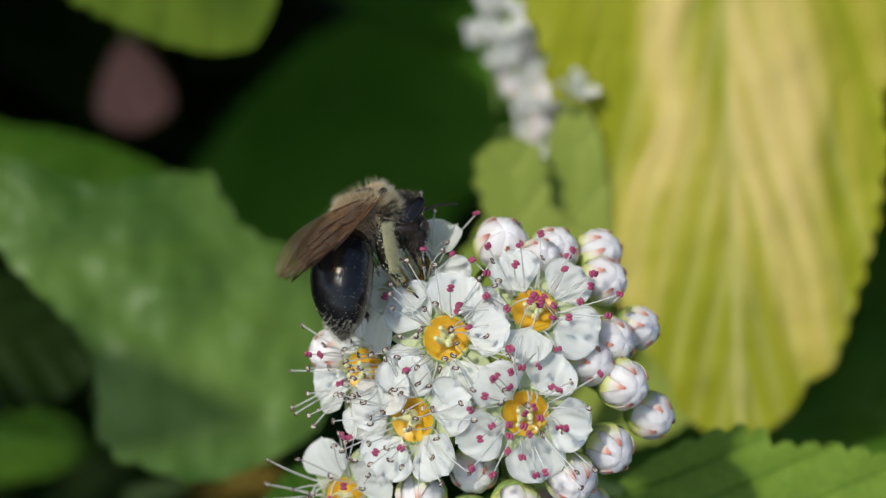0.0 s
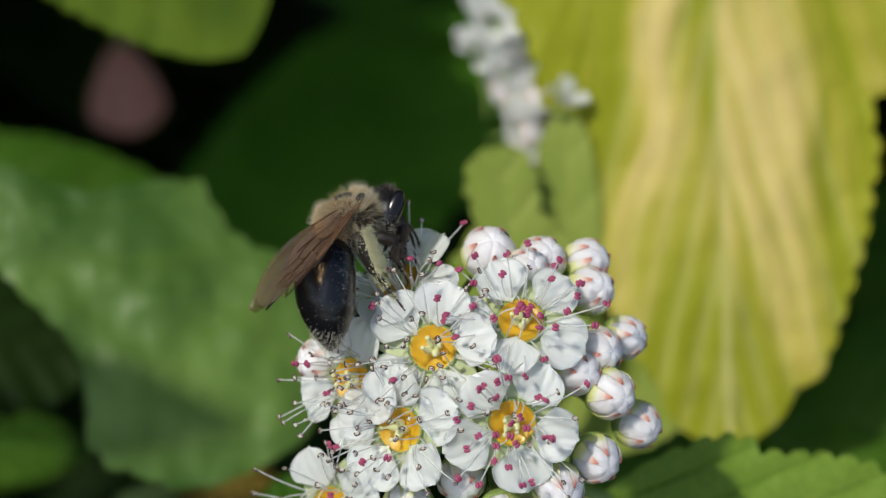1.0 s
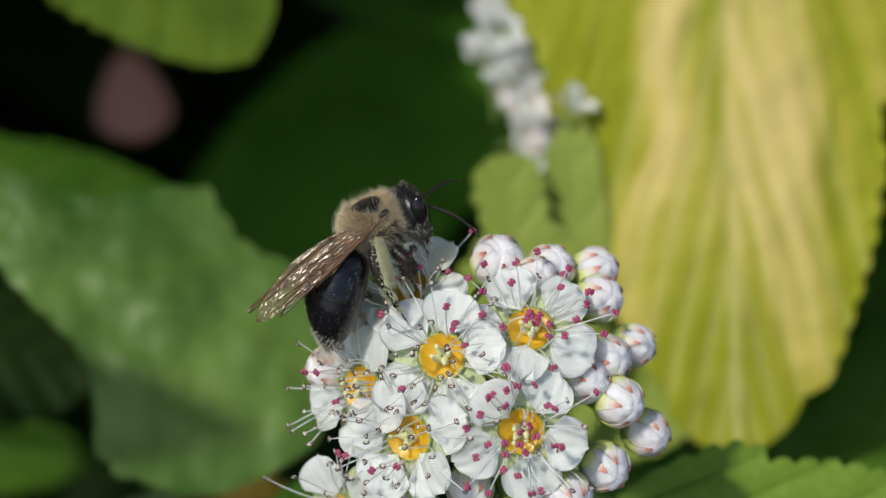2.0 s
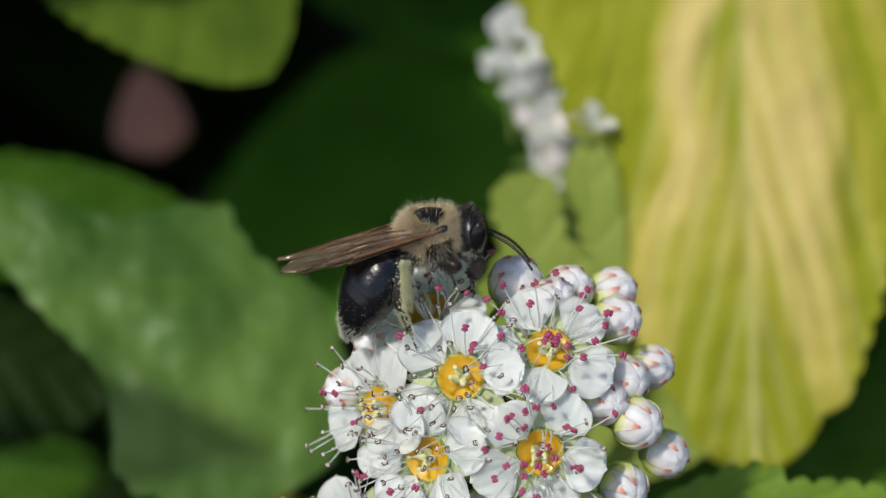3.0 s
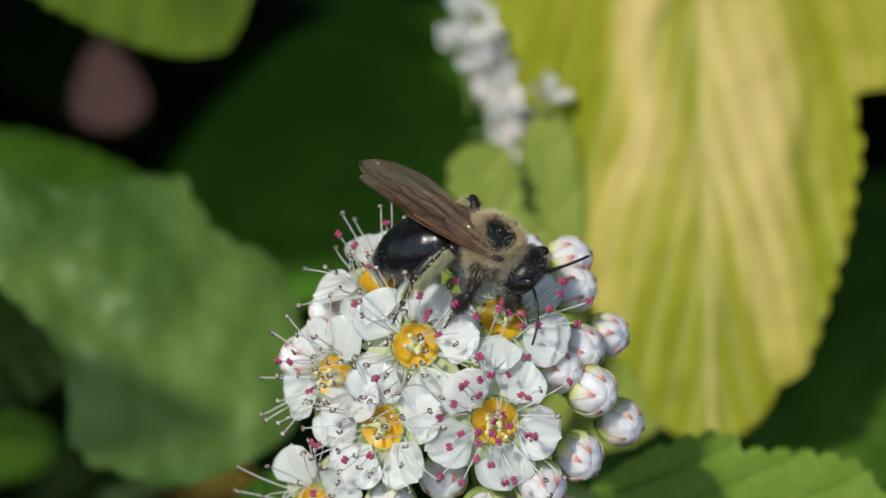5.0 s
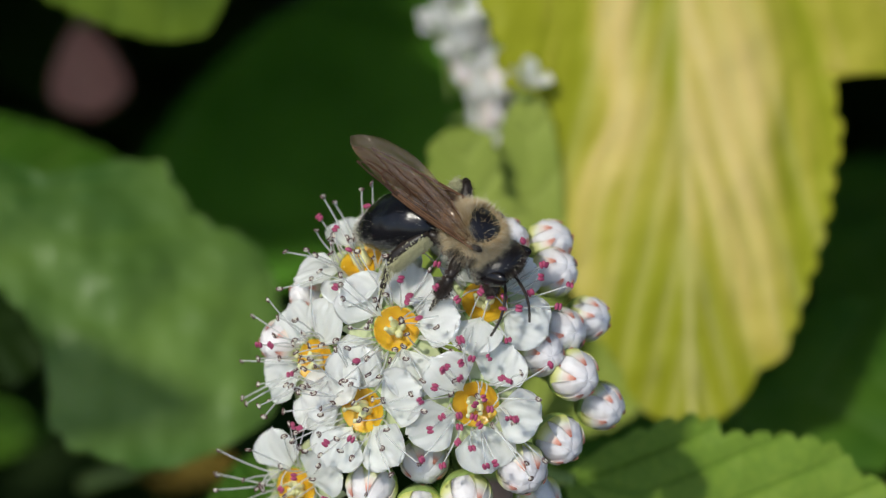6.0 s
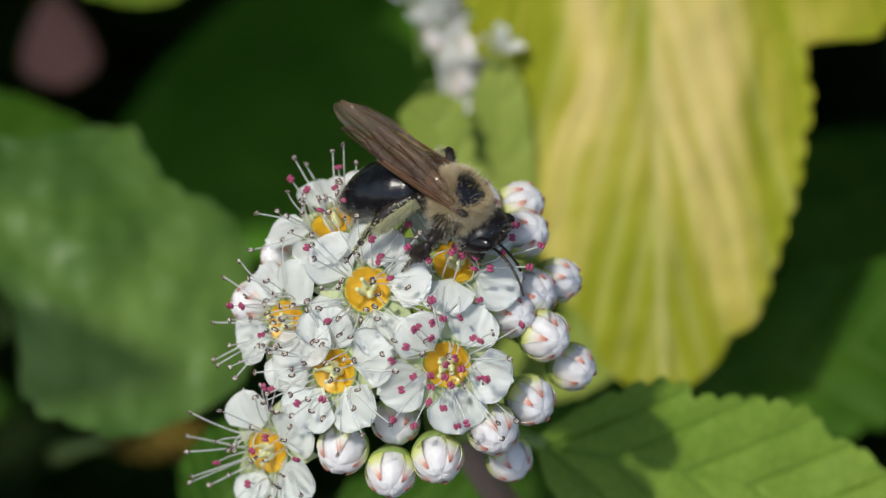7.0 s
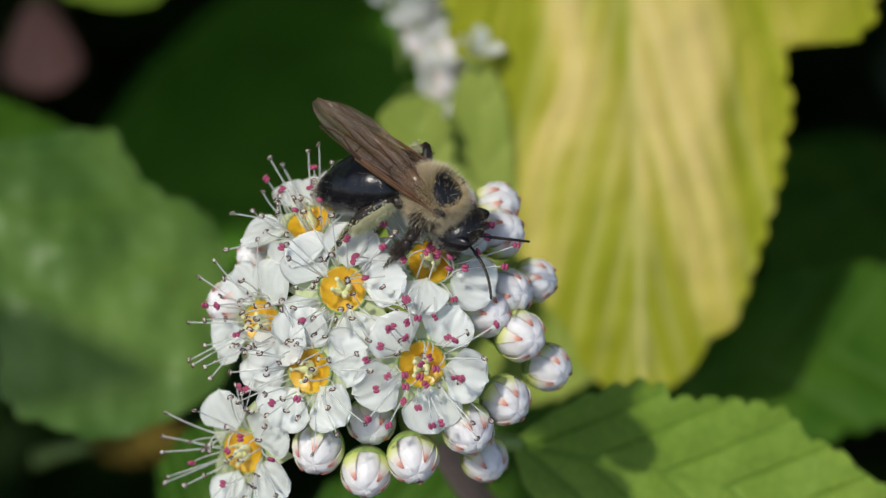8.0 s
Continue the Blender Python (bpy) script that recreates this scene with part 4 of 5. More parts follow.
def build_thorax():
    v, f = ball_points(*THORAX, 48, 32, lambda d: 1 + 0.04 * np.exp(-((d[:, 0] + 0.45) / 0.08) ** 2) * (d[:, 2] > 0.2) * -1.0)
    thorax = part("thorax", as_mesh("thorax", v, f, CHITIN), BEE, None, "black thorax, bald and shiny on top")

    def collar(d):
        # the bald dark field on the back
        bald = (d[0] - 0.12) ** 2 / 0.30 + d[1] ** 2 / 0.60
        if d[2] > 0.15 and bald < 1:
            return 0.02 + 0.9 * max(0.0, bald - 0.72)
        if d[2] < 0.1 and -0.3 < d[0] < 0.55 and abs(d[1]) > 0.5:
            return 0.14
        return 1.0 if d[2] > -0.35 else 0.4
    pts, nrm = on_ball(*THORAX, 16000, collar, RND)
    part("fur", as_mesh("fur", *fur_points(pts, nrm, 0.42, 0.0105, (0.0, 0, 0.05), 0.26, RND), FUR_TAN, False), thorax, None, "dense tan fur")
    pts, nrm = on_ball(*THORAX, 3600, lambda d: collar(d) if d[2] > -0.2 or d[0] > 0.5 else 0.0, RND)
    part("fur", as_mesh("fur", *fur_points(pts, nrm, 0.66, 0.0085, (0.02, 0, 0.05), 0.26, RND), FUR_CREAM, False), thorax, None, "long cream outer hairs")
    pts, nrm = on_ball(*THORAX, 2600, lambda d: 1.0 if (d[2] < 0.05 and abs(d[1]) > 0.3 and -0.3 < d[0] < 0.6) else 0.0, RND)
    part("fur", as_mesh("fur", *fur_points(pts, nrm, 0.44, 0.011, (-0.1, 0, -0.1), 0.4, RND), FUR_DARK, False), thorax, None, "dark brown fur of the sides")
    pts, nrm = on_ball(*THORAX, 500, lambda d: 1.0 if d[2] < -0.1 else 0.0, RND)
    part("fur", as_mesh("fur", *fur_points(pts, nrm, 0.75, 0.016, (0, 0, -0.2), 0.3, RND), FUR_PALE, False), thorax, None, "pale fur below")
    for side in (-1, 1):
        v, f = ball_points(0.36, 0.22, 0.24, 16, 12)
        part("tegula", as_mesh("tegula", v, f, LEG_STUFF), thorax, pose(0.66 * MM, side * 1.62 * MM, 0.86 * MM, side * -25, 0, side * -10), "glossy brown wing scale")


build_thorax()


def build_head():
    v, f = ball_points(1.0, 1.68, 1.55, 40, 28, lambda d: 1 - 0.10 * (d[:, 2] < -0.5) * (-d[:, 2] - 0.5))
    head = part("head", as_mesh("head", v, f, CHITIN), BEE, None, "black head with large dark eyes")
    for side in (-1, 1):
        v, f = ball_points(0.56, 0.40, 1.22, 24, 20)
        part("eye", as_mesh("eye", v, f, EYE_STUFF), head, pose(0.20 * MM, side * 1.38 * MM, 0.04 * MM, side * -8, 10, side * 14), "glossy black compound eye")
        jaw = tube("mandible", bend_path((0.35, side * 0.75, -1.2), (0.75, side * 0.1, -1.9), (0.2, side * 0.25, -0.05), 7), [0.24, 0.26, 0.24, 0.2, 0.16, 0.12, 0.05], LEG_STUFF, 8)
        part("mandible", jaw, head)
    tongue = tube("tongue", bend_path((0.5, 0, -1.3), (0.55, 0, -2.4), (0.15, 0, 0), 6), [0.2, 0.19, 0.16, 0.13, 0.1, 0.05], LEG_STUFF, 8)
    part("tongue", tongue, head)
    for x, y, z in ((0.10, 0, 1.53), (-0.05, -0.22, 1.53), (-0.05, 0.22, 1.53)):
        v, f = ball_points(0.09, 0.09, 0.08, 10, 8)
        part("ocellus", as_mesh("ocellus", v, f, EYE_STUFF), head, pose(x * MM, y * MM, z * MM))
    pts, nrm = on_ball(1.0, 1.62, 1.55, 2600, lambda d: 1.0 if d[0] > 0.25 and abs(d[1]) < 0.75 else (0.7 if d[2] > 0.65 or d[2] < -0.5 or d[0] < -0.3 else 0.0), RND)
    part("fur", as_mesh("fur", *fur_points(pts, nrm, 0.24, 0.010, (0.1, 0, 0), 0.3, RND), FUR_DARK, False), head, None, "short dark fur")
    pts, nrm = on_ball(1.0, 1.62, 1.57, 600, lambda d: 1.0 if d[2] < -0.2 and d[0] < 0.5 else (0.12 if d[2] > 0.5 or d[0] < -0.2 else 0.0), RND)
    part("fur", as_mesh("fur", *fur_points(pts, nrm, 0.42, 0.0085, (0, 0, -0.05), 0.3, RND), FUR_PALE, False), head, None, "pale fur of the head")
    return head


BEE_HEAD = build_head()


def antenna_mesh():
    """Scape, elbow and ten beads of flagellum along +x."""
    scape = bend_path((0, 0, 0), (1.05, 0, 0.32), (0, 0, 0.06), 6)
    lash = bend_path((1.12, 0, 0.32), (3.75, 0, -0.12), (0, 0, 0.22), 41)
    radii = [0.10, 0.085, 0.08, 0.08, 0.085, 0.085] + [0.104 - 0.022 * (k % 4 == 0) - 0.0006 * k for k in range(40)] + [0.05]
    return tube("antenna", np.concatenate([scape, lash]), radii, LEG_STUFF, 8)


ANTENNA = antenna_mesh()
ANTENNAE = [part("antenna", ANTENNA, BEE_HEAD, pose(0.85 * MM, side * 0.34 * MM, 0.05 * MM), "thin black jointed antenna") for side in (-1, 1)]

WIDTHS = ((0, 0.45), (0.05, 0.95), (0.14, 1.45), (0.3, 1.75), (0.5, 1.82), (0.66, 1.66), (0.8, 1.28), (0.9, 0.82), (0.97, 0.38), (1, 0.1))


def belly(s):
    """Radius and middle of the abdomen at a share of its length; it runs back along -x and curls down."""
    r = 1.12 * np.interp(s, *zip(*WIDTHS))
    return r, np.array([-6.6 * s, 0, -1.25 * s * s + 0.15 * math.sin(math.pi * s)])


def build_abdomen():
    cuts = (0.0, 0.19, 0.38, 0.56, 0.73, 0.87, 1.0)
    abdomen = None
    for k in range(6):
        rings, sides = [], 40
        ss = np.linspace(cuts[k] - (0.02 if k else 0), min(cuts[k + 1] + 0.012, 1.0), 9)
        for i, s in enumerate(ss):
            r, c = belly(max(s, 0.0))
            lip = 0.0 if i else -0.003 * (k > 0)
            rings.append((c, r + lip + 0.003 * (i / 8) ** 2))
        # the hind edge slips under the next plate
        for past, inset in ((0.005, 0.005), (0.03, 0.024)):
            r, c = belly(min(ss[-1] + past, 1.0))
            rings.append((c, max(r - inset, 0.02)))
        verts, faces = [], []
        for c, r in rings:
            for q in range(sides):
                a = 2 * math.pi * q / sides
                verts.append(c + np.array([0, r * math.cos(a), r * 0.88 * math.sin(a)]))
        for i in range(len(rings) - 1):
            for q in range(sides):
                l = (q + 1) % sides
                faces.append([i * sides + q, (i + 1) * sides + q, (i + 1) * sides + l, i * sides + l])
        faces.append([(len(rings) - 1) * sides + q for q in range(sides)])
        me = as_mesh("abdomen" if k == 0 else "tergite", verts, faces, TERGITE)
        if k == 0:
            abdomen = part("abdomen", me, BEE, None, "glossy blue black abdomen with fine bands")
        else:
            part("tergite", me, abdomen)
    # hairs: sparse bands at the segments, a pale brush at the tip
    pts, nrm = [], []
    for k in range(900):
        band = RND.rand() < 0.15
        s = RND.choice(cuts[1:6]) - RND.uniform(0, 0.04) if band else RND.uniform(0.05, 0.9)
        r, c = belly(s)
        a = RND.uniform(0, 2 * math.pi)
        if not band and math.sin(a) > 0.15 and RND.rand() < 0.85:
            continue
        n = np.array([0, math.cos(a), 0.9 * math.sin(a)])
        pts.append(c + np.array([0, r * math.cos(a), r * 0.88 * math.sin(a)]))
        nrm.append(n)
    part("fur", as_mesh("fur", *fur_points(pts, nrm, 0.18, 0.0035, (-1.3, 0, 0), 0.25, RND), FUR_PALE, False), abdomen, None, "thin pale hairs")
    pts, nrm = [], []
    for k in range(520):
        s = 0.86 + 0.14 * RND.rand()
        r, c = belly(s)
        a = RND.uniform(0, 2 * math.pi)
        pts.append(c + np.array([0, r * math.cos(a), r * 0.88 * math.sin(a)]))
        nrm.append(np.array([-0.3, math.cos(a), 0.9 * math.sin(a)]))
    part("fur", as_mesh("fur", *fur_points(pts, nrm, 0.26, 0.010, (-0.8, 0, -0.1), 0.3, RND), FUR_PALE, False), abdomen, None, "dusty pale brush at the tip")
    chunks = []
    for k in range(170):
        s = 0.6 + 0.39 * math.sqrt(RND.rand())
        r, c = belly(s)
        a = RND.uniform(0, 2 * math.pi)
        v, f = ball_points(*(RND.uniform(0.010, 0.019),) * 3, 6, 4)
        chunks.append((v + c + np.array([0, (r + 0.03) * math.cos(a), (r + 0.03) * 0.88 * math.sin(a)]), f))
    part("pollen", tagged_mesh("pollen", chunks, POLLEN), abdomen, None, "scattered pollen grains")
    return abdomen


def tagged_mesh(name, chunks, material):
    return as_mesh(name, *joined(chunks), material)


ABDOMEN = build_abdomen()


def wing_mesh(name, length, wide, seed, scallop):
    """A wing along +x, leading edge at +y."""
    rnd = np.random.RandomState(seed)
    n, m = 60, 26
    s, v = np.linspace(0, 1, n), np.linspace(0, 1, m)
    grid = np.zeros((n, m, 3))
    for i in range(n):
        tip = math.sqrt(max(0.0, 1 - (max(0.0, s[i] - 0.84) / 0.16) ** 2.4))
        middle = -0.16 * wide
        lead = middle + (wide * (0.10 + 0.16 * math.sin(math.pi * min(s[i] * 1.05, 1))) - middle) * tip
        trail = middle - (wide * (0.06 + 0.78 * math.sin(math.pi * min(0.06 + s[i] * 0.80, 1)) ** 1.1 * s[i] ** 0.35) + middle) * tip
        trail *= 1 + (scallop * rnd.uniform(-1, 1) if s[i] > 0.6 else 0)
        for j in range(m):
            y = lead * (1 - v[j]) + trail * v[j]
            z = 0.09 * math.sin(9 * v[j] + 0.7) * (0.3 + s[i]) - 0.10 * v[j] * s[i] + 0.10 * math.sin(3 * s[i]) + 0.045 * math.sin(25 * v[j] + 4 * s[i]) * (1 - 0.5 * s[i])
            grid[i, j] = (s[i] * length, y, z)
    return sheet(name, grid, 0.012, WING)


def vein_meshes(length, wide, lines):
    made = []
    for radius, pts in lines:
        pts = np.array(pts, float)
        s = np.linspace(0, len(pts) - 1, 5 * len(pts))
        xs, ys = np.interp(s, range(len(pts)), pts[:, 0]), np.interp(s, range(len(pts)), pts[:, 1])
        v = np.clip(0.25 - ys, 0, 1)
        z = 0.02 + 0.09 * np.sin(9 * v + 0.7) * (0.3 + xs) - 0.10 * v * xs + 0.10 * np.sin(3 * xs) + 0.045 * np.sin(25 * v + 4 * xs) * (1 - 0.5 * xs)
        made.append(tube("vein", np.stack([xs * length, ys * wide, z], 1), radius * 0.95, AMBER_VEIN if len(made) < 2 else VEIN, 6))
    return made


FORE_LINES = (
    (0.075, ((0.0, 0.10), (0.2, 0.19), (0.4, 0.25), (0.6, 0.255))), (0.055, ((0.0, 0.02), (0.2, 0.12), (0.4, 0.19), (0.58, 0.235))),
    (0.10, ((0.56, 0.25), (0.62, 0.255), (0.66, 0.25))), (0.045, ((0.60, 0.24), (0.72, 0.10), (0.80, 0.10), (0.88, 0.22))), (0.05, ((0.64, 0.255), (0.78, 0.255), (0.88, 0.22))),
    (0.04, ((0.30, 0.15), (0.42, 0.02), (0.52, -0.02), (0.62, -0.03), (0.72, -0.03), (0.84, 0.06))), (0.035, ((0.52, 0.20), (0.50, 0.08), (0.52, -0.02))), (0.035, ((0.62, 0.20), (0.61, 0.08), (0.62, -0.03))),
    (0.035, ((0.72, 0.10), (0.71, 0.03), (0.72, -0.03))), (0.045, ((0.0, -0.02), (0.2, -0.10), (0.38, -0.20), (0.55, -0.32))), (0.035, ((0.38, 0.06), (0.40, -0.05), (0.38, -0.20))),
    (0.035, ((0.38, -0.20), (0.5, -0.22), (0.60, -0.20), (0.70, -0.26))), (0.03, ((0.56, -0.03), (0.58, -0.12), (0.57, -0.21))), (0.03, ((0.62, -0.03), (0.72, -0.14), (0.82, -0.18))), (0.035, ((0.0, -0.05), (0.15, -0.22), (0.34, -0.46))),
)
HIND_LINES = ((0.05, ((0.0, 0.08), (0.3, 0.20), (0.6, 0.24), (0.8, 0.22))), (0.035, ((0.1, 0.0), (0.35, -0.02), (0.6, 0.02), (0.8, 0.06))), (0.03, ((0.35, 0.18), (0.40, -0.02), (0.5, -0.25))), (0.03, ((0.05, -0.05), (0.25, -0.25), (0.4, -0.45))))


def wing_pose(root, along, lead):
    """A pose in the bee's space: x along the wing, y to its leading edge."""
    x = Vector(along).normalized()
    y = Vector(lead)
    y = (y - x * y.dot(x)).normalized()
    m = Matrix((x, y, x.cross(y))).transposed().to_4x4()
    m.translation = Vector(root) * MM
    return m


FORE, HIND = wing_mesh("forewing", 9.6, 2.65, 3, 0.02), wing_mesh("hindwing", 6.6, 2.1, 4, 0.03)
FORE_VEINS, HIND_VEINS = vein_meshes(9.6, 2.65, FORE_LINES), vein_meshes(6.6, 2.1, HIND_LINES)
WINGS = []
for side in (-1, 1):
    for name, me, lines, lift in (("forewing", FORE, FORE_VEINS, 0.0), ("hindwing", HIND, HIND_VEINS, -0.16)):
        wing = part(name, me, BEE, None, "smoky brown clear wing")
        for line in lines:
            part("vein", line, wing, None, "dark brown wing vein")
        WINGS.append((wing, side, lift, name))

# legs: thigh, shin and foot of each, in the bee's space
LEGS = []


def leg_piece(name, length, radii, hairs, hair, fur):
    n = len(radii)
    path = bend_path((0, 0, 0), (length, 0, 0), (0, 0, 0.04 * length), n)
    ob = part(name, tube(name, path, radii, LEG_STUFF, 10), BEE)
    if hairs:
        pts, nrm = [], []
        for k in range(hairs):
            s = RND.uniform(0.05, 0.97)
            r = np.interp(s, np.linspace(0, 1, n), radii)
            a = RND.uniform(3.4, 6.0) if fur is POLLEN else RND.uniform(0, 2 * math.pi)
            d = np.array([0, math.cos(a), math.sin(a)])
            pts.append(np.array([s * length, 0, 0.16 * length * s * (1 - s)]) + d * r)
            nrm.append(d)
        me = as_mesh("fur", *fur_points(pts, nrm, hair, 0.015, (0.5, 0, 0), 0.25, RND), fur, False)
        part("fur", me, ob, None, "pollen-dusted pale leg hairs" if fur is FUR_PALE or fur is POLLEN else "dark leg hairs")
    return ob


def foot_piece(length, thick, hairs, fur):
    """Five short joints and two claws."""
    chunks, x = [], 0.0
    for k, l in enumerate((0.42, 0.16, 0.14, 0.12, 0.16)):
        l *= length
        r = max(thick * (1 - 0.24 * k), 0.075)
        chunks.append(tube_points([(x, 0, 0), (x + l * 0.3, 0, 0), (x + l * 0.9, 0, 0), (x + l, 0, 0)], [r * 0.6, r * 0.9, r, r * 0.6], 8))
        x += l
    for side in (-1, 1):
        chunks.append(tube_points(bend_path((x, 0, 0), (x + 0.28, side * 0.16, -0.14), (0.05, side * 0.06, 0.05), 5), [0.05, 0.045, 0.035, 0.025, 0.01], 5))
    ob = part("foot", as_mesh("foot", *joined(chunks), LEG_STUFF), BEE)
    pts = [np.array([RND.uniform(0, length * 0.75), 0, 0]) for k in range(hairs)]
    nrm = []
    for k in range(hairs):
        a = RND.uniform(0, 2 * math.pi)
        nrm.append(np.array([0.2, math.cos(a), math.sin(a)]))
        pts[k] += np.array([0, math.cos(a), math.sin(a)]) * (thick if pts[k][0] < 0.4 * length else 0.07)
    part("fur", as_mesh("fur", *fur_points(pts, nrm, 0.2, 0.013, (0.9, 0, 0), 0.25, RND), fur, False), ob, None, "dusty leg hairs")
    return ob


SIZES = {"fore": (1.7, 1.6, 1.3), "mid": (1.9, 1.7, 1.7), "hind": (2.1, 3.05, 2.9)}
HIPS = {"fore": (1.15, 0.55, -1.05), "mid": (0.1, 0.75, -1.25), "hind": (-0.85, 0.85, -0.8)}
for side in (-1, 1):
    for kind in ("fore", "mid", "hind"):
        a, b, c = SIZES[kind]
        pale = kind == "hind"
        thigh = leg_piece("thigh", a, [0.20, 0.36, 0.42, 0.38, 0.30, 0.22], 260 if pale else 300, 0.24 if pale else 0.22, FUR_DARK)
        shin = leg_piece("shin", b, [0.20, 0.30, 0.37, 0.42, 0.40, 0.28] if pale else [0.20, 0.30, 0.39, 0.42, 0.38, 0.26], 1900 if pale else 420, 0.60 if pale else 0.22, POLLEN if pale else FUR_DARK)
        if pale:
            chunks = []
            for k in range(1100):
                s, q = RND.uniform(0.08, 0.96), RND.normal(4.71, 0.75)
                r = np.interp(s, np.linspace(0, 1, 6), [0.20, 0.30, 0.37, 0.42, 0.40, 0.28]) + RND.uniform(0.02, 0.46)
                v, f = ball_points(*(RND.uniform(0.02, 0.055),) * 3, 6, 4)
                chunks.append((v + np.array([s * b, r * math.cos(q), r * math.sin(q) + 0.16 * b * s * (1 - s)]), f))
            part("pollen", tagged_mesh("pollen", chunks, POLLEN), shin, None, "packed pale yellow pollen")
        LEGS.append((side, kind, thigh, shin, foot_piece(c, 0.26 if pale else 0.17, 520 if pale else 110, POLLEN if pale else FUR_PALE)))

# ---- what moves ----
# seconds; thorax place in the head's axes (mm); way of the head; way of the back
BEE_ROWS = (
    (0, (-5.3, 0.85, 2.6), (0.66, 0.44, -0.60), (-0.48, 0.87, 0.10)),
    (0.5, (-5.65, 0.65, 2.6), (0.67, 0.45, -0.59), (-0.49, 0.87, 0.11)),
    (1.0, (-5.6, 1.15, 2.6), (0.71, 0.54, -0.46), (-0.55, 0.83, 0.12)),
    (1.2, (-5.4, 1.25, 2.6), (0.74, 0.54, -0.38), (-0.52, 0.83, 0.18)),
    (2.3, (-4.57, 1.58, 2.8), (0.85, 0.51, -0.13), (-0.42, 0.81, 0.41)),
    (2.5, (-4.22, 1.88, 3.0), (0.87, 0.47, -0.13), (-0.39, 0.83, 0.39)),
    (2.8, (-2.61, 1.56, 3.2), (0.96, 0.25, -0.09), (-0.20, 0.91, 0.38)),
    (3.0, (-2.49, 2.03, 3.3), (0.97, 0.23, -0.09), (-0.18, 0.89, 0.42)),
    (3.3, (-0.71, 1.38, 3.7), (1.00, -0.08, -0.03), (0.08, 0.87, 0.49)),
    (3.5, (-0.21, 1.19, 4.0), (0.99, -0.11, 0.08), (0.06, 0.88, 0.47)),
    (4.0, (2.4, -0.06, 4.2), (0.97, -0.23, -0.05), (0.21, 0.72, 0.67)),
    (4.5, (2.80, -0.58, 4.2), (0.91, -0.41, 0.06), (0.27, 0.69, 0.67)),
    (5.0, (3.67, -0.53, 4.2), (0.91, -0.42, 0.02), (0.31, 0.68, 0.67)),
    (5.2, (3.70, -0.58, 4.2), (0.90, -0.44, 0.02), (0.33, 0.66, 0.67)),
    (6.3, (3.78, -0.82, 4.2), (0.77, -0.64, 0.02), (0.43, 0.54, 0.72)),
    (6.5, (3.80, -0.86, 4.2), (0.75, -0.66, 0.02), (0.44, 0.53, 0.72)),
    (7.0, (4.53, -1.15, 4.2), (0.80, -0.58, 0.02), (0.42, 0.62, 0.66)),
    (7.5, (4.92, -1.54, 4.2), (0.79, -0.61, -0.04), (0.48, 0.59, 0.65)),
    (8.0, (4.63, -1.04, 4.2), (0.80, -0.60, -0.05), (0.45, 0.57, 0.69)),
)
# seconds; where the feet on the bee's right stand in the head's axes: fore, middle, hind
FEET = (
    (0, (-2.0, -2.0, 1.4), (-2.2, -2.4, 1.0), (-2.5, -4.3, 2.6)),
    (0.5, (-1.6, -2.2, 1.8), (-2.2, -2.4, 1.0), (-2.5, -4.3, 2.6)),
    (1.0, (-2.4, -1.4, 0.6), (-2.2, -2.4, 1.0), (-2.5, -4.3, 2.6)),
    (2.3, (-1.4, 0.2, 1.6), (-2.3, -2.4, 1.0), (-2.8, -4.2, 2.6)),
    (2.5, (-0.9, 0.3, 1.8), (-2.4, -2.4, 1.0), (-2.9, -4.1, 2.6)),
    (2.8, (-0.2, -0.6, 1.8), (-1.6, -1.4, 1.6), (-3.0, -4.1, 2.6)),
    (3.0, (0.1, -1.4, 1.6), (-1.0, -0.9, 2.0), (-3.0, -4.1, 2.6)),
    (3.3, (1.4, -2.4, 1.6), (-2.4, -2.8, 1.4), (-3.1, -4.1, 2.6)),
    (3.5, (2.1, -2.7, 1.8), (-2.0, -2.8, 1.6), (-3.1, -4.1, 2.6)),
    (4.0, (3.6, -3.8, 2.0), (0.0, -3.0, 2.2), (-2.4, -3.4, 2.8)),
    (4.5, (3.4, -4.8, 2.2), (0.6, -4.9, 2.6), (-2.1, -4.3, 3.0)),
    (5.0, (4.6, -4.9, 2.2), (1.0, -5.3, 2.8), (-2.0, -4.5, 3.0)),
    (6.5, (4.6, -4.9, 2.2), (1.2, -5.4, 2.8), (-2.0, -4.6, 3.0)),
    (7.0, (5.4, -5.0, 2.2), (1.2, -5.4, 2.8), (-1.6, -4.5, 3.0)),
    (8.0, (5.6, -5.0, 2.2), (1.5, -5.3, 2.8), (-1.5, -4.4, 3.0)),
)
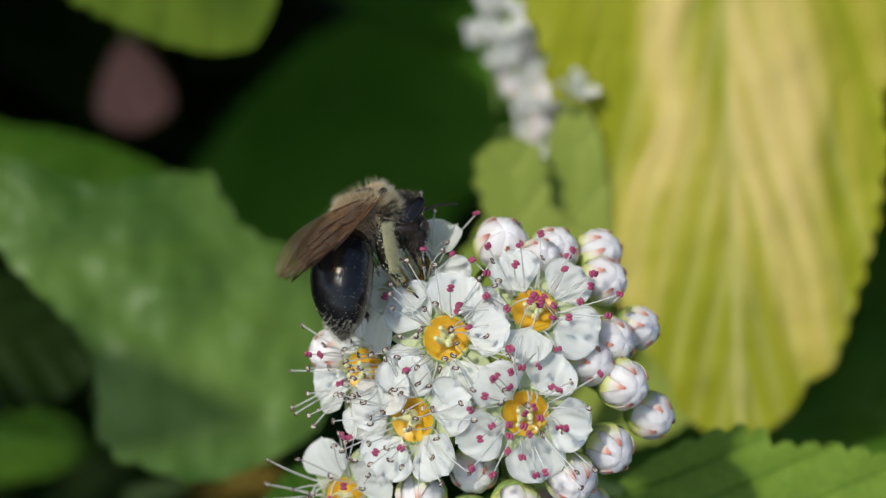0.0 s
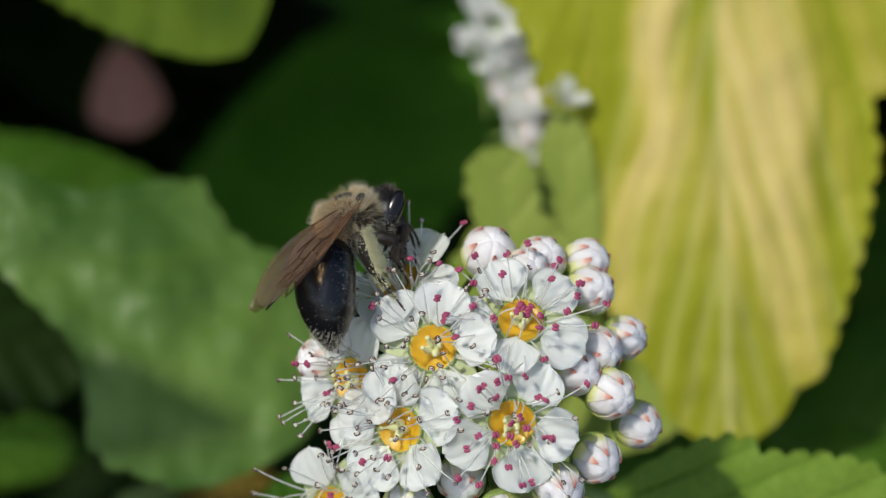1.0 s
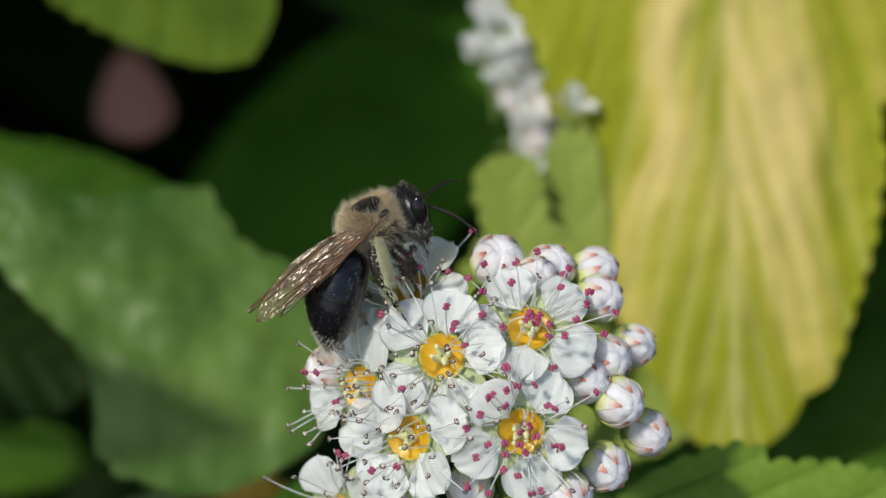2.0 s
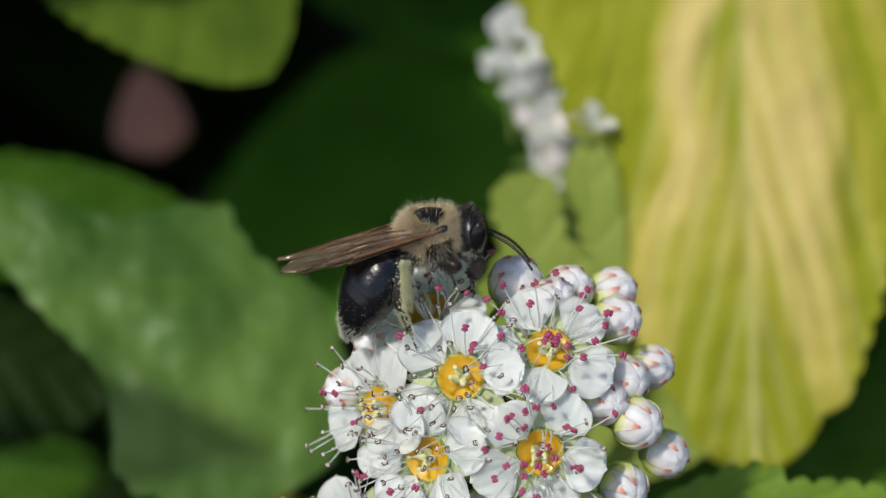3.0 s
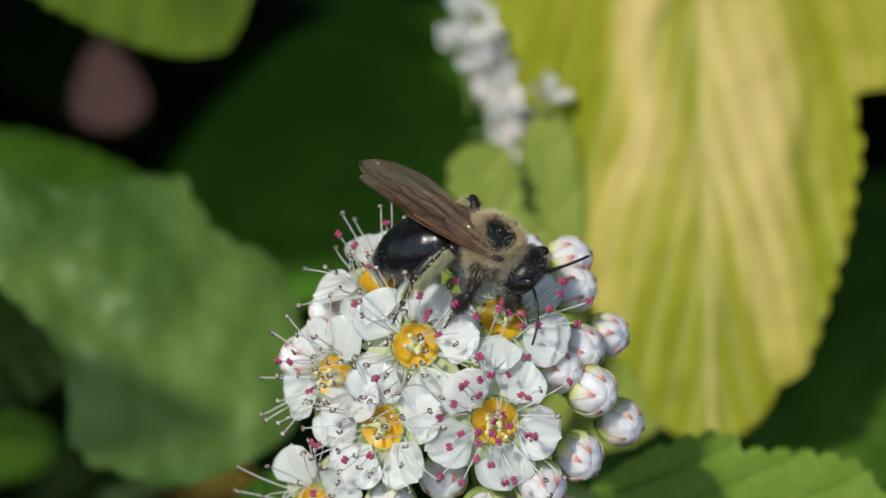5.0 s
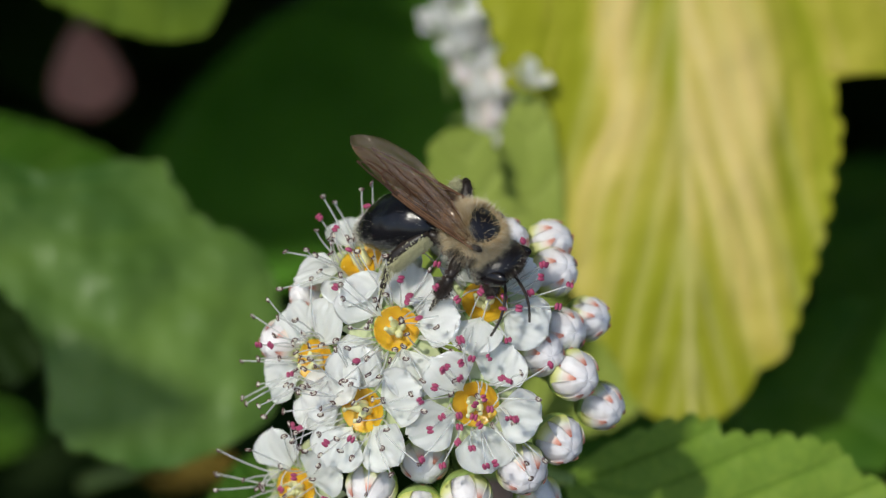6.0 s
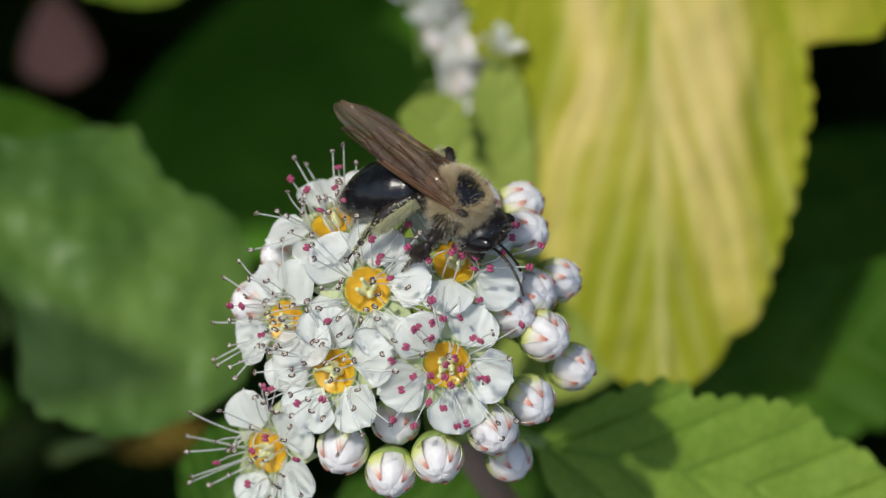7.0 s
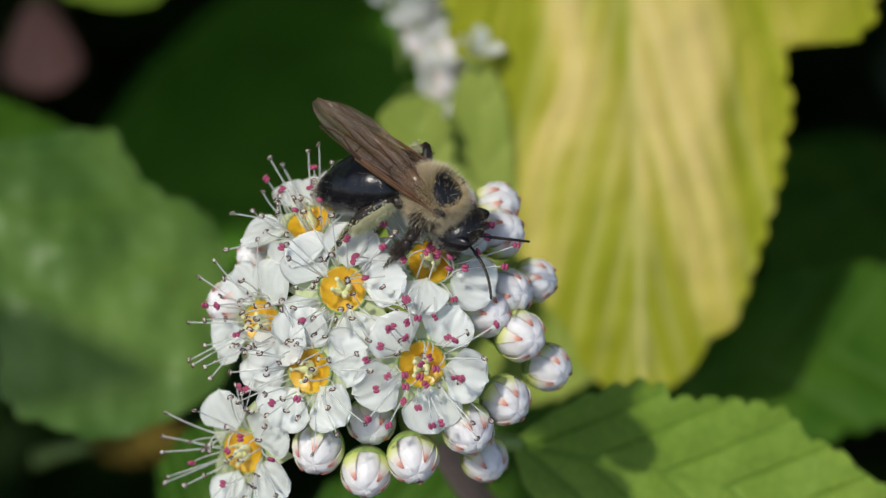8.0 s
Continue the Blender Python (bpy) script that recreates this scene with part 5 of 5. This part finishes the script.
# seconds; knee, ankle and toe of the hind leg on the bee's right, in the head's axes
HIND_ROWS = (
    (0, (-4.53, 0.62, 4.06), (-4.13, -2.01, 3.17), (-2.07, -4.20, 1.87)),
    (0.5, (-4.90, 0.76, 3.74), (-4.16, -2.05, 3.17), (-2.27, -4.16, 1.87)),
    (1.0, (-4.99, 0.95, 3.94), (-4.12, -1.78, 3.32), (-2.40, -4.06, 2.02)),
    (2.5, (-4.68, 1.01, 4.46), (-4.09, -2.06, 4.46), (-2.94, -4.26, 3.16)),
    (3.0, (-4.25, 0.75, 4.70), (-4.20, -2.20, 4.23), (-3.51, -4.04, 2.93)),
    (3.5, (-2.12, 0.55, 5.05), (-3.55, -2.15, 5.05), (-3.65, -4.31, 3.75)),
    (4.5, (0.52, -0.46, 5.29), (-1.60, -2.58, 4.95), (-2.60, -4.58, 3.65)),
    (5.0, (1.30, -0.46, 5.27), (-0.82, -2.58, 4.94), (-1.81, -4.58, 3.64)),
    (6.5, (1.18, -0.79, 4.50), (-0.96, -2.11, 3.47), (-1.73, -4.79, 2.17)),
    (7.0, (2.18, -0.85, 5.09), (-0.10, -2.39, 4.31), (-1.75, -4.40, 3.01)),
    (8.0, (2.28, -1.08, 4.93), (0.13, -2.40, 3.90), (-1.39, -4.24, 2.60)),
)
# seconds; ways of the right and the left antenna in the head's axes
FEELERS = (
    (0, (0.2, -0.9, -0.2), (0.8, 0.35, -0.5)),
    (0.5, (0.4, -0.9, 0.1), (0.9, 0.42, -0.2)),
    (1.0, (0.3, -0.8, -0.5), (0.45, -0.55, -0.7)),
    (2.3, (0.85, -0.42, 0.2), (0.5, 0.75, -0.4)),
    (2.5, (0.8, -0.45, 0.3), (0.4, 0.9, -0.2)),
    (2.8, (0.4, -0.65, 0.6), (0.9, 0.3, -0.2)),
    (3.0, (0.75, -0.55, 0.3), (0.78, -0.50, -0.35)),
    (3.3, (0.15, -0.95, 0.2), (0.7, -0.4, -0.6)),
    (3.5, (0.65, -0.5, 0.4), (0.7, -0.3, -0.6)),
    (4.0, (-0.35, -0.85, 0.3), (0.8, 0.2, -0.5)),
    (4.5, (-0.25, -0.9, 0.3), (0.85, 0.3, -0.4)),
    (5.0, (0.05, -0.95, 0.3), (0.9, 0.3, -0.3)),
    (6.5, (-0.2, -0.85, 0.5), (0.05, -0.5, 0.8)),
    (7.0, (0.55, -0.75, 0.3), (0.5, -0.6, -0.5)),
    (7.5, (0.3, -0.9, 0.2), (0.8, -0.25, -0.4)),
    (8.0, (0.42, -0.85, 0.2), (0.95, -0.1, -0.2)),
)
# seconds; the bee's head: ahead and up from the thorax (mm), nod, turn (degrees)
HEAD_ROWS = (
    (0, (1.95, -1.0, 0), (60, -10, 0)), (0.5, (1.95, -1.0, 0), (62, -10, 0)), (1.0, (2.1, -0.75, 0), (48, -6, 0)), (2.3, (2.25, -0.4, 0), (6, 0, 0)), (2.5, (2.25, -0.4, 0), (4, 0, 0)), (3.0, (2.25, -0.4, 0), (12, 0, 0)),
    (3.5, (2.2, -0.5, 0), (24, 0, 0)), (4.5, (2.2, -0.5, 0), (28, 0, 0)), (5.0, (2.2, -0.55, 0), (30, 0, 0)), (6.5, (2.2, -0.6, 0), (36, -6, 0)), (7.0, (2.2, -0.6, 0), (34, -4, 0)), (8.0, (2.2, -0.55, 0), (32, 0, 0)),
)


def between(rows, t):
    """The values of rows of vectors at a time, straight from row to row."""
    for a, b in zip(rows[:-1], rows[1:]):
        if a[0] <= t <= b[0]:
            k = (t - a[0]) / (b[0] - a[0])
            return [Vector(p).lerp(Vector(q), k) for p, q in zip(a[1:], b[1:])]
    return [Vector(p) for p in rows[-1][1:]]


def aligned(origin, along, up):
    x = Vector(along).normalized()
    z = Vector(up)
    z = (z - x * z.dot(x)).normalized()
    m = Matrix((x, z.cross(x), z)).transposed().to_4x4()
    m.translation = Vector(origin) * MM
    return m


def leg_poses(hip, foot, sizes, out):
    """Thigh, shin and foot from hip to a standing place, the knee bent outwards; all in the bee's space, mm."""
    a, b, c = sizes
    hip, foot = Vector(hip), Vector(foot)
    away = foot - hip
    lift = (-away.normalized() * 0.7 + Vector(out) * 0.35 + Vector((0, 0, 0.35))).normalized()
    ankle = foot + lift * c
    way = ankle - hip
    reach = min(max(way.length, abs(a - b) + 0.15), (a + b) * 0.985)
    way = way.normalized()
    ankle = hip + way * reach
    k = (a * a - b * b + reach * reach) / (2 * reach)
    h = math.sqrt(max(a * a - k * k, 0.0))
    side = Vector(out)
    side = (side - way * side.dot(way)).normalized()
    knee = hip + way * k + side * h
    toe = foot - ankle
    return aligned(hip, knee - hip, side), aligned(knee, ankle - knee, side), aligned(ankle, toe, side)


def hind_poses(m, hip, t):
    """The hind leg on the right, from its standing joints; the shin's dusty side faces forwards and down."""
    a, b, c = SIZES["hind"]
    knee, ankle, toe = (m @ spot(*p) / MM for p in between(HIND_ROWS, t))
    top = m.to_3x3() @ HEAD3 @ (Vector((-1, 0.1, 0.15)).lerp(Vector((-0.4, 1, 0.15)), min(1.0, max(0.0, (t - 2.8) / 1.2))))
    shin = (ankle - knee).normalized()
    ankle = knee + shin * b
    thigh = (knee - hip).normalized()
    return aligned(knee - thigh * a, thigh, (0, -1, 0.5)), aligned(knee, shin, top), aligned(ankle, toe - ankle, top)


def motions():
    poses = []
    for t, place, ahead, back in BEE_ROWS:
        poses.append((t, set_at(place, ahead, back)))
    walk(BEE, poses)
    # head and abdomen nod a little as it feeds
    walk(BEE_HEAD, [(t, head_pose(t)) for t, *_ in HEAD_ROWS])
    walk(ABDOMEN, [(t, pose(-1.45 * MM, 0, -0.25 * MM, 0, nod, turn)) for t, nod, turn in
                   ((0, -38, 0), (1.0, -40, 0), (2.3, -34, 8), (2.5, -36, 8), (3.0, -34, 8), (3.5, -36, 6), (4.5, -36, 2), (6.5, -40, 2), (8.0, -40, 0))])
    for wing, side, lift, name in WINGS:
        rows = []
        for t, fan, cross, rise in ((0, -0.09, -0.32, -0.13), (0.5, -0.19, -0.38, -0.12), (1.0, -0.13, -0.20, -0.2), (2.3, 0.0, 0.0, -0.20), (2.5, 0.0, 0.0, -0.20), (3.0, 0.0, -0.03, -0.06), (3.5, 0.0, -0.08, -0.02), (4.0, 0.05, -0.28, 0.06),
                                    (4.5, 0.02, -0.28, 0.10), (5.0, 0.06, -0.28, 0.12), (6.5, 0.0, -0.25, 0.04), (7.0, 0.0, -0.15, 0.04), (8.0, 0.05, -0.12, -0.01)):
            along = (-1, fan if side < 0 else cross, rise + lift * 0.3)
            root = (0.6 if name == "forewing" else 0.15, side * 1.52, 0.90 + lift - (0.12 if side > 0 else 0.0))
            drop = 0.7 if t < 1.1 else 0.45 if t < 2.6 else 0.18 if t < 3.9 or side > 0 else 0.42
            rows.append((t, wing_pose(root, along, (0.0, side * math.sqrt(1 - drop * drop), -drop))))
        walk(wing, rows)
    for n, feeler in enumerate(ANTENNAE):
        side = -1 if n == 0 else 1
        rows = []
        for t, *ways in FEELERS:
            m = (set_at(*bee_row(t)) @ head_pose(t)).inverted()
            way = m.to_3x3() @ (HEAD3 @ Vector(ways[n]))
            rows.append((t, aligned((0.85, side * 0.34, 0.05), way, (0.3, 0, 1))))
        walk(feeler, rows)
    times = sorted({round(t * 0.25, 2) for t in range(33)} | {row[0] for row in BEE_ROWS})
    for side, kind, thigh, shin, foot in LEGS:
        rows = [[], [], []]
        for t in times:
            m = set_at(*bee_row(t)).inverted()
            hip = Vector(HIPS[kind])
            hip.y *= side
            if side < 0:
                stand = between(FEET, t)[("fore", "mid", "hind").index(kind)]
                toe = m @ spot(*stand) / MM
            else:
                toe = Vector({"fore": (2.6, 1.2, -3.2), "mid": (0.6, 2.6, -3.4), "hind": (-2.8, 2.2, -3.6)}[kind])
            out = {"fore": (0.55, side * 0.5, 0.3), "mid": (0.1, side * 0.9, 0.5), "hind": (-0.10 if side < 0 else -0.3, side * (0.4 if side < 0 else 0.9), 0.9 if side < 0 else 0.35)}[kind]
            made = leg_poses(hip, toe, SIZES[kind], out)
            if side < 0 and kind == "hind":
                made = hind_poses(m, hip, t)
            if side > 0 and kind == "hind":
                rise = min(1.0, max(0.0, (t - 3.3) / 0.9))
                knee = Vector((-2.2, 2.3, -0.7)).lerp(Vector((-2.15, 2.85, 0.5)), rise)
                thigh_way = (knee - hip).normalized()
                shin_way = Vector((0.0, -0.12, -0.98)).normalized()
                ankle = knee + shin_way * SIZES["hind"][1]
                made = (aligned(knee - thigh_way * SIZES["hind"][0], thigh_way, (0, 1, 0.5)), aligned(knee, shin_way, (0.3, 1, 0.2)), aligned(ankle, (0.2, 0.3, -0.9), (0.3, 1, 0.2)))
            for row, p in zip(rows, made):
                row.append((t, p))
        for piece, row in zip((thigh, shin, foot), rows):
            walk(piece, row)


def head_pose(t):
    p, a = between(HEAD_ROWS, t)
    return pose(p.x * MM, 0, p.y * MM, 0, a.x, a.y)


def bee_row(t):
    return between(BEE_ROWS, t)


motions()
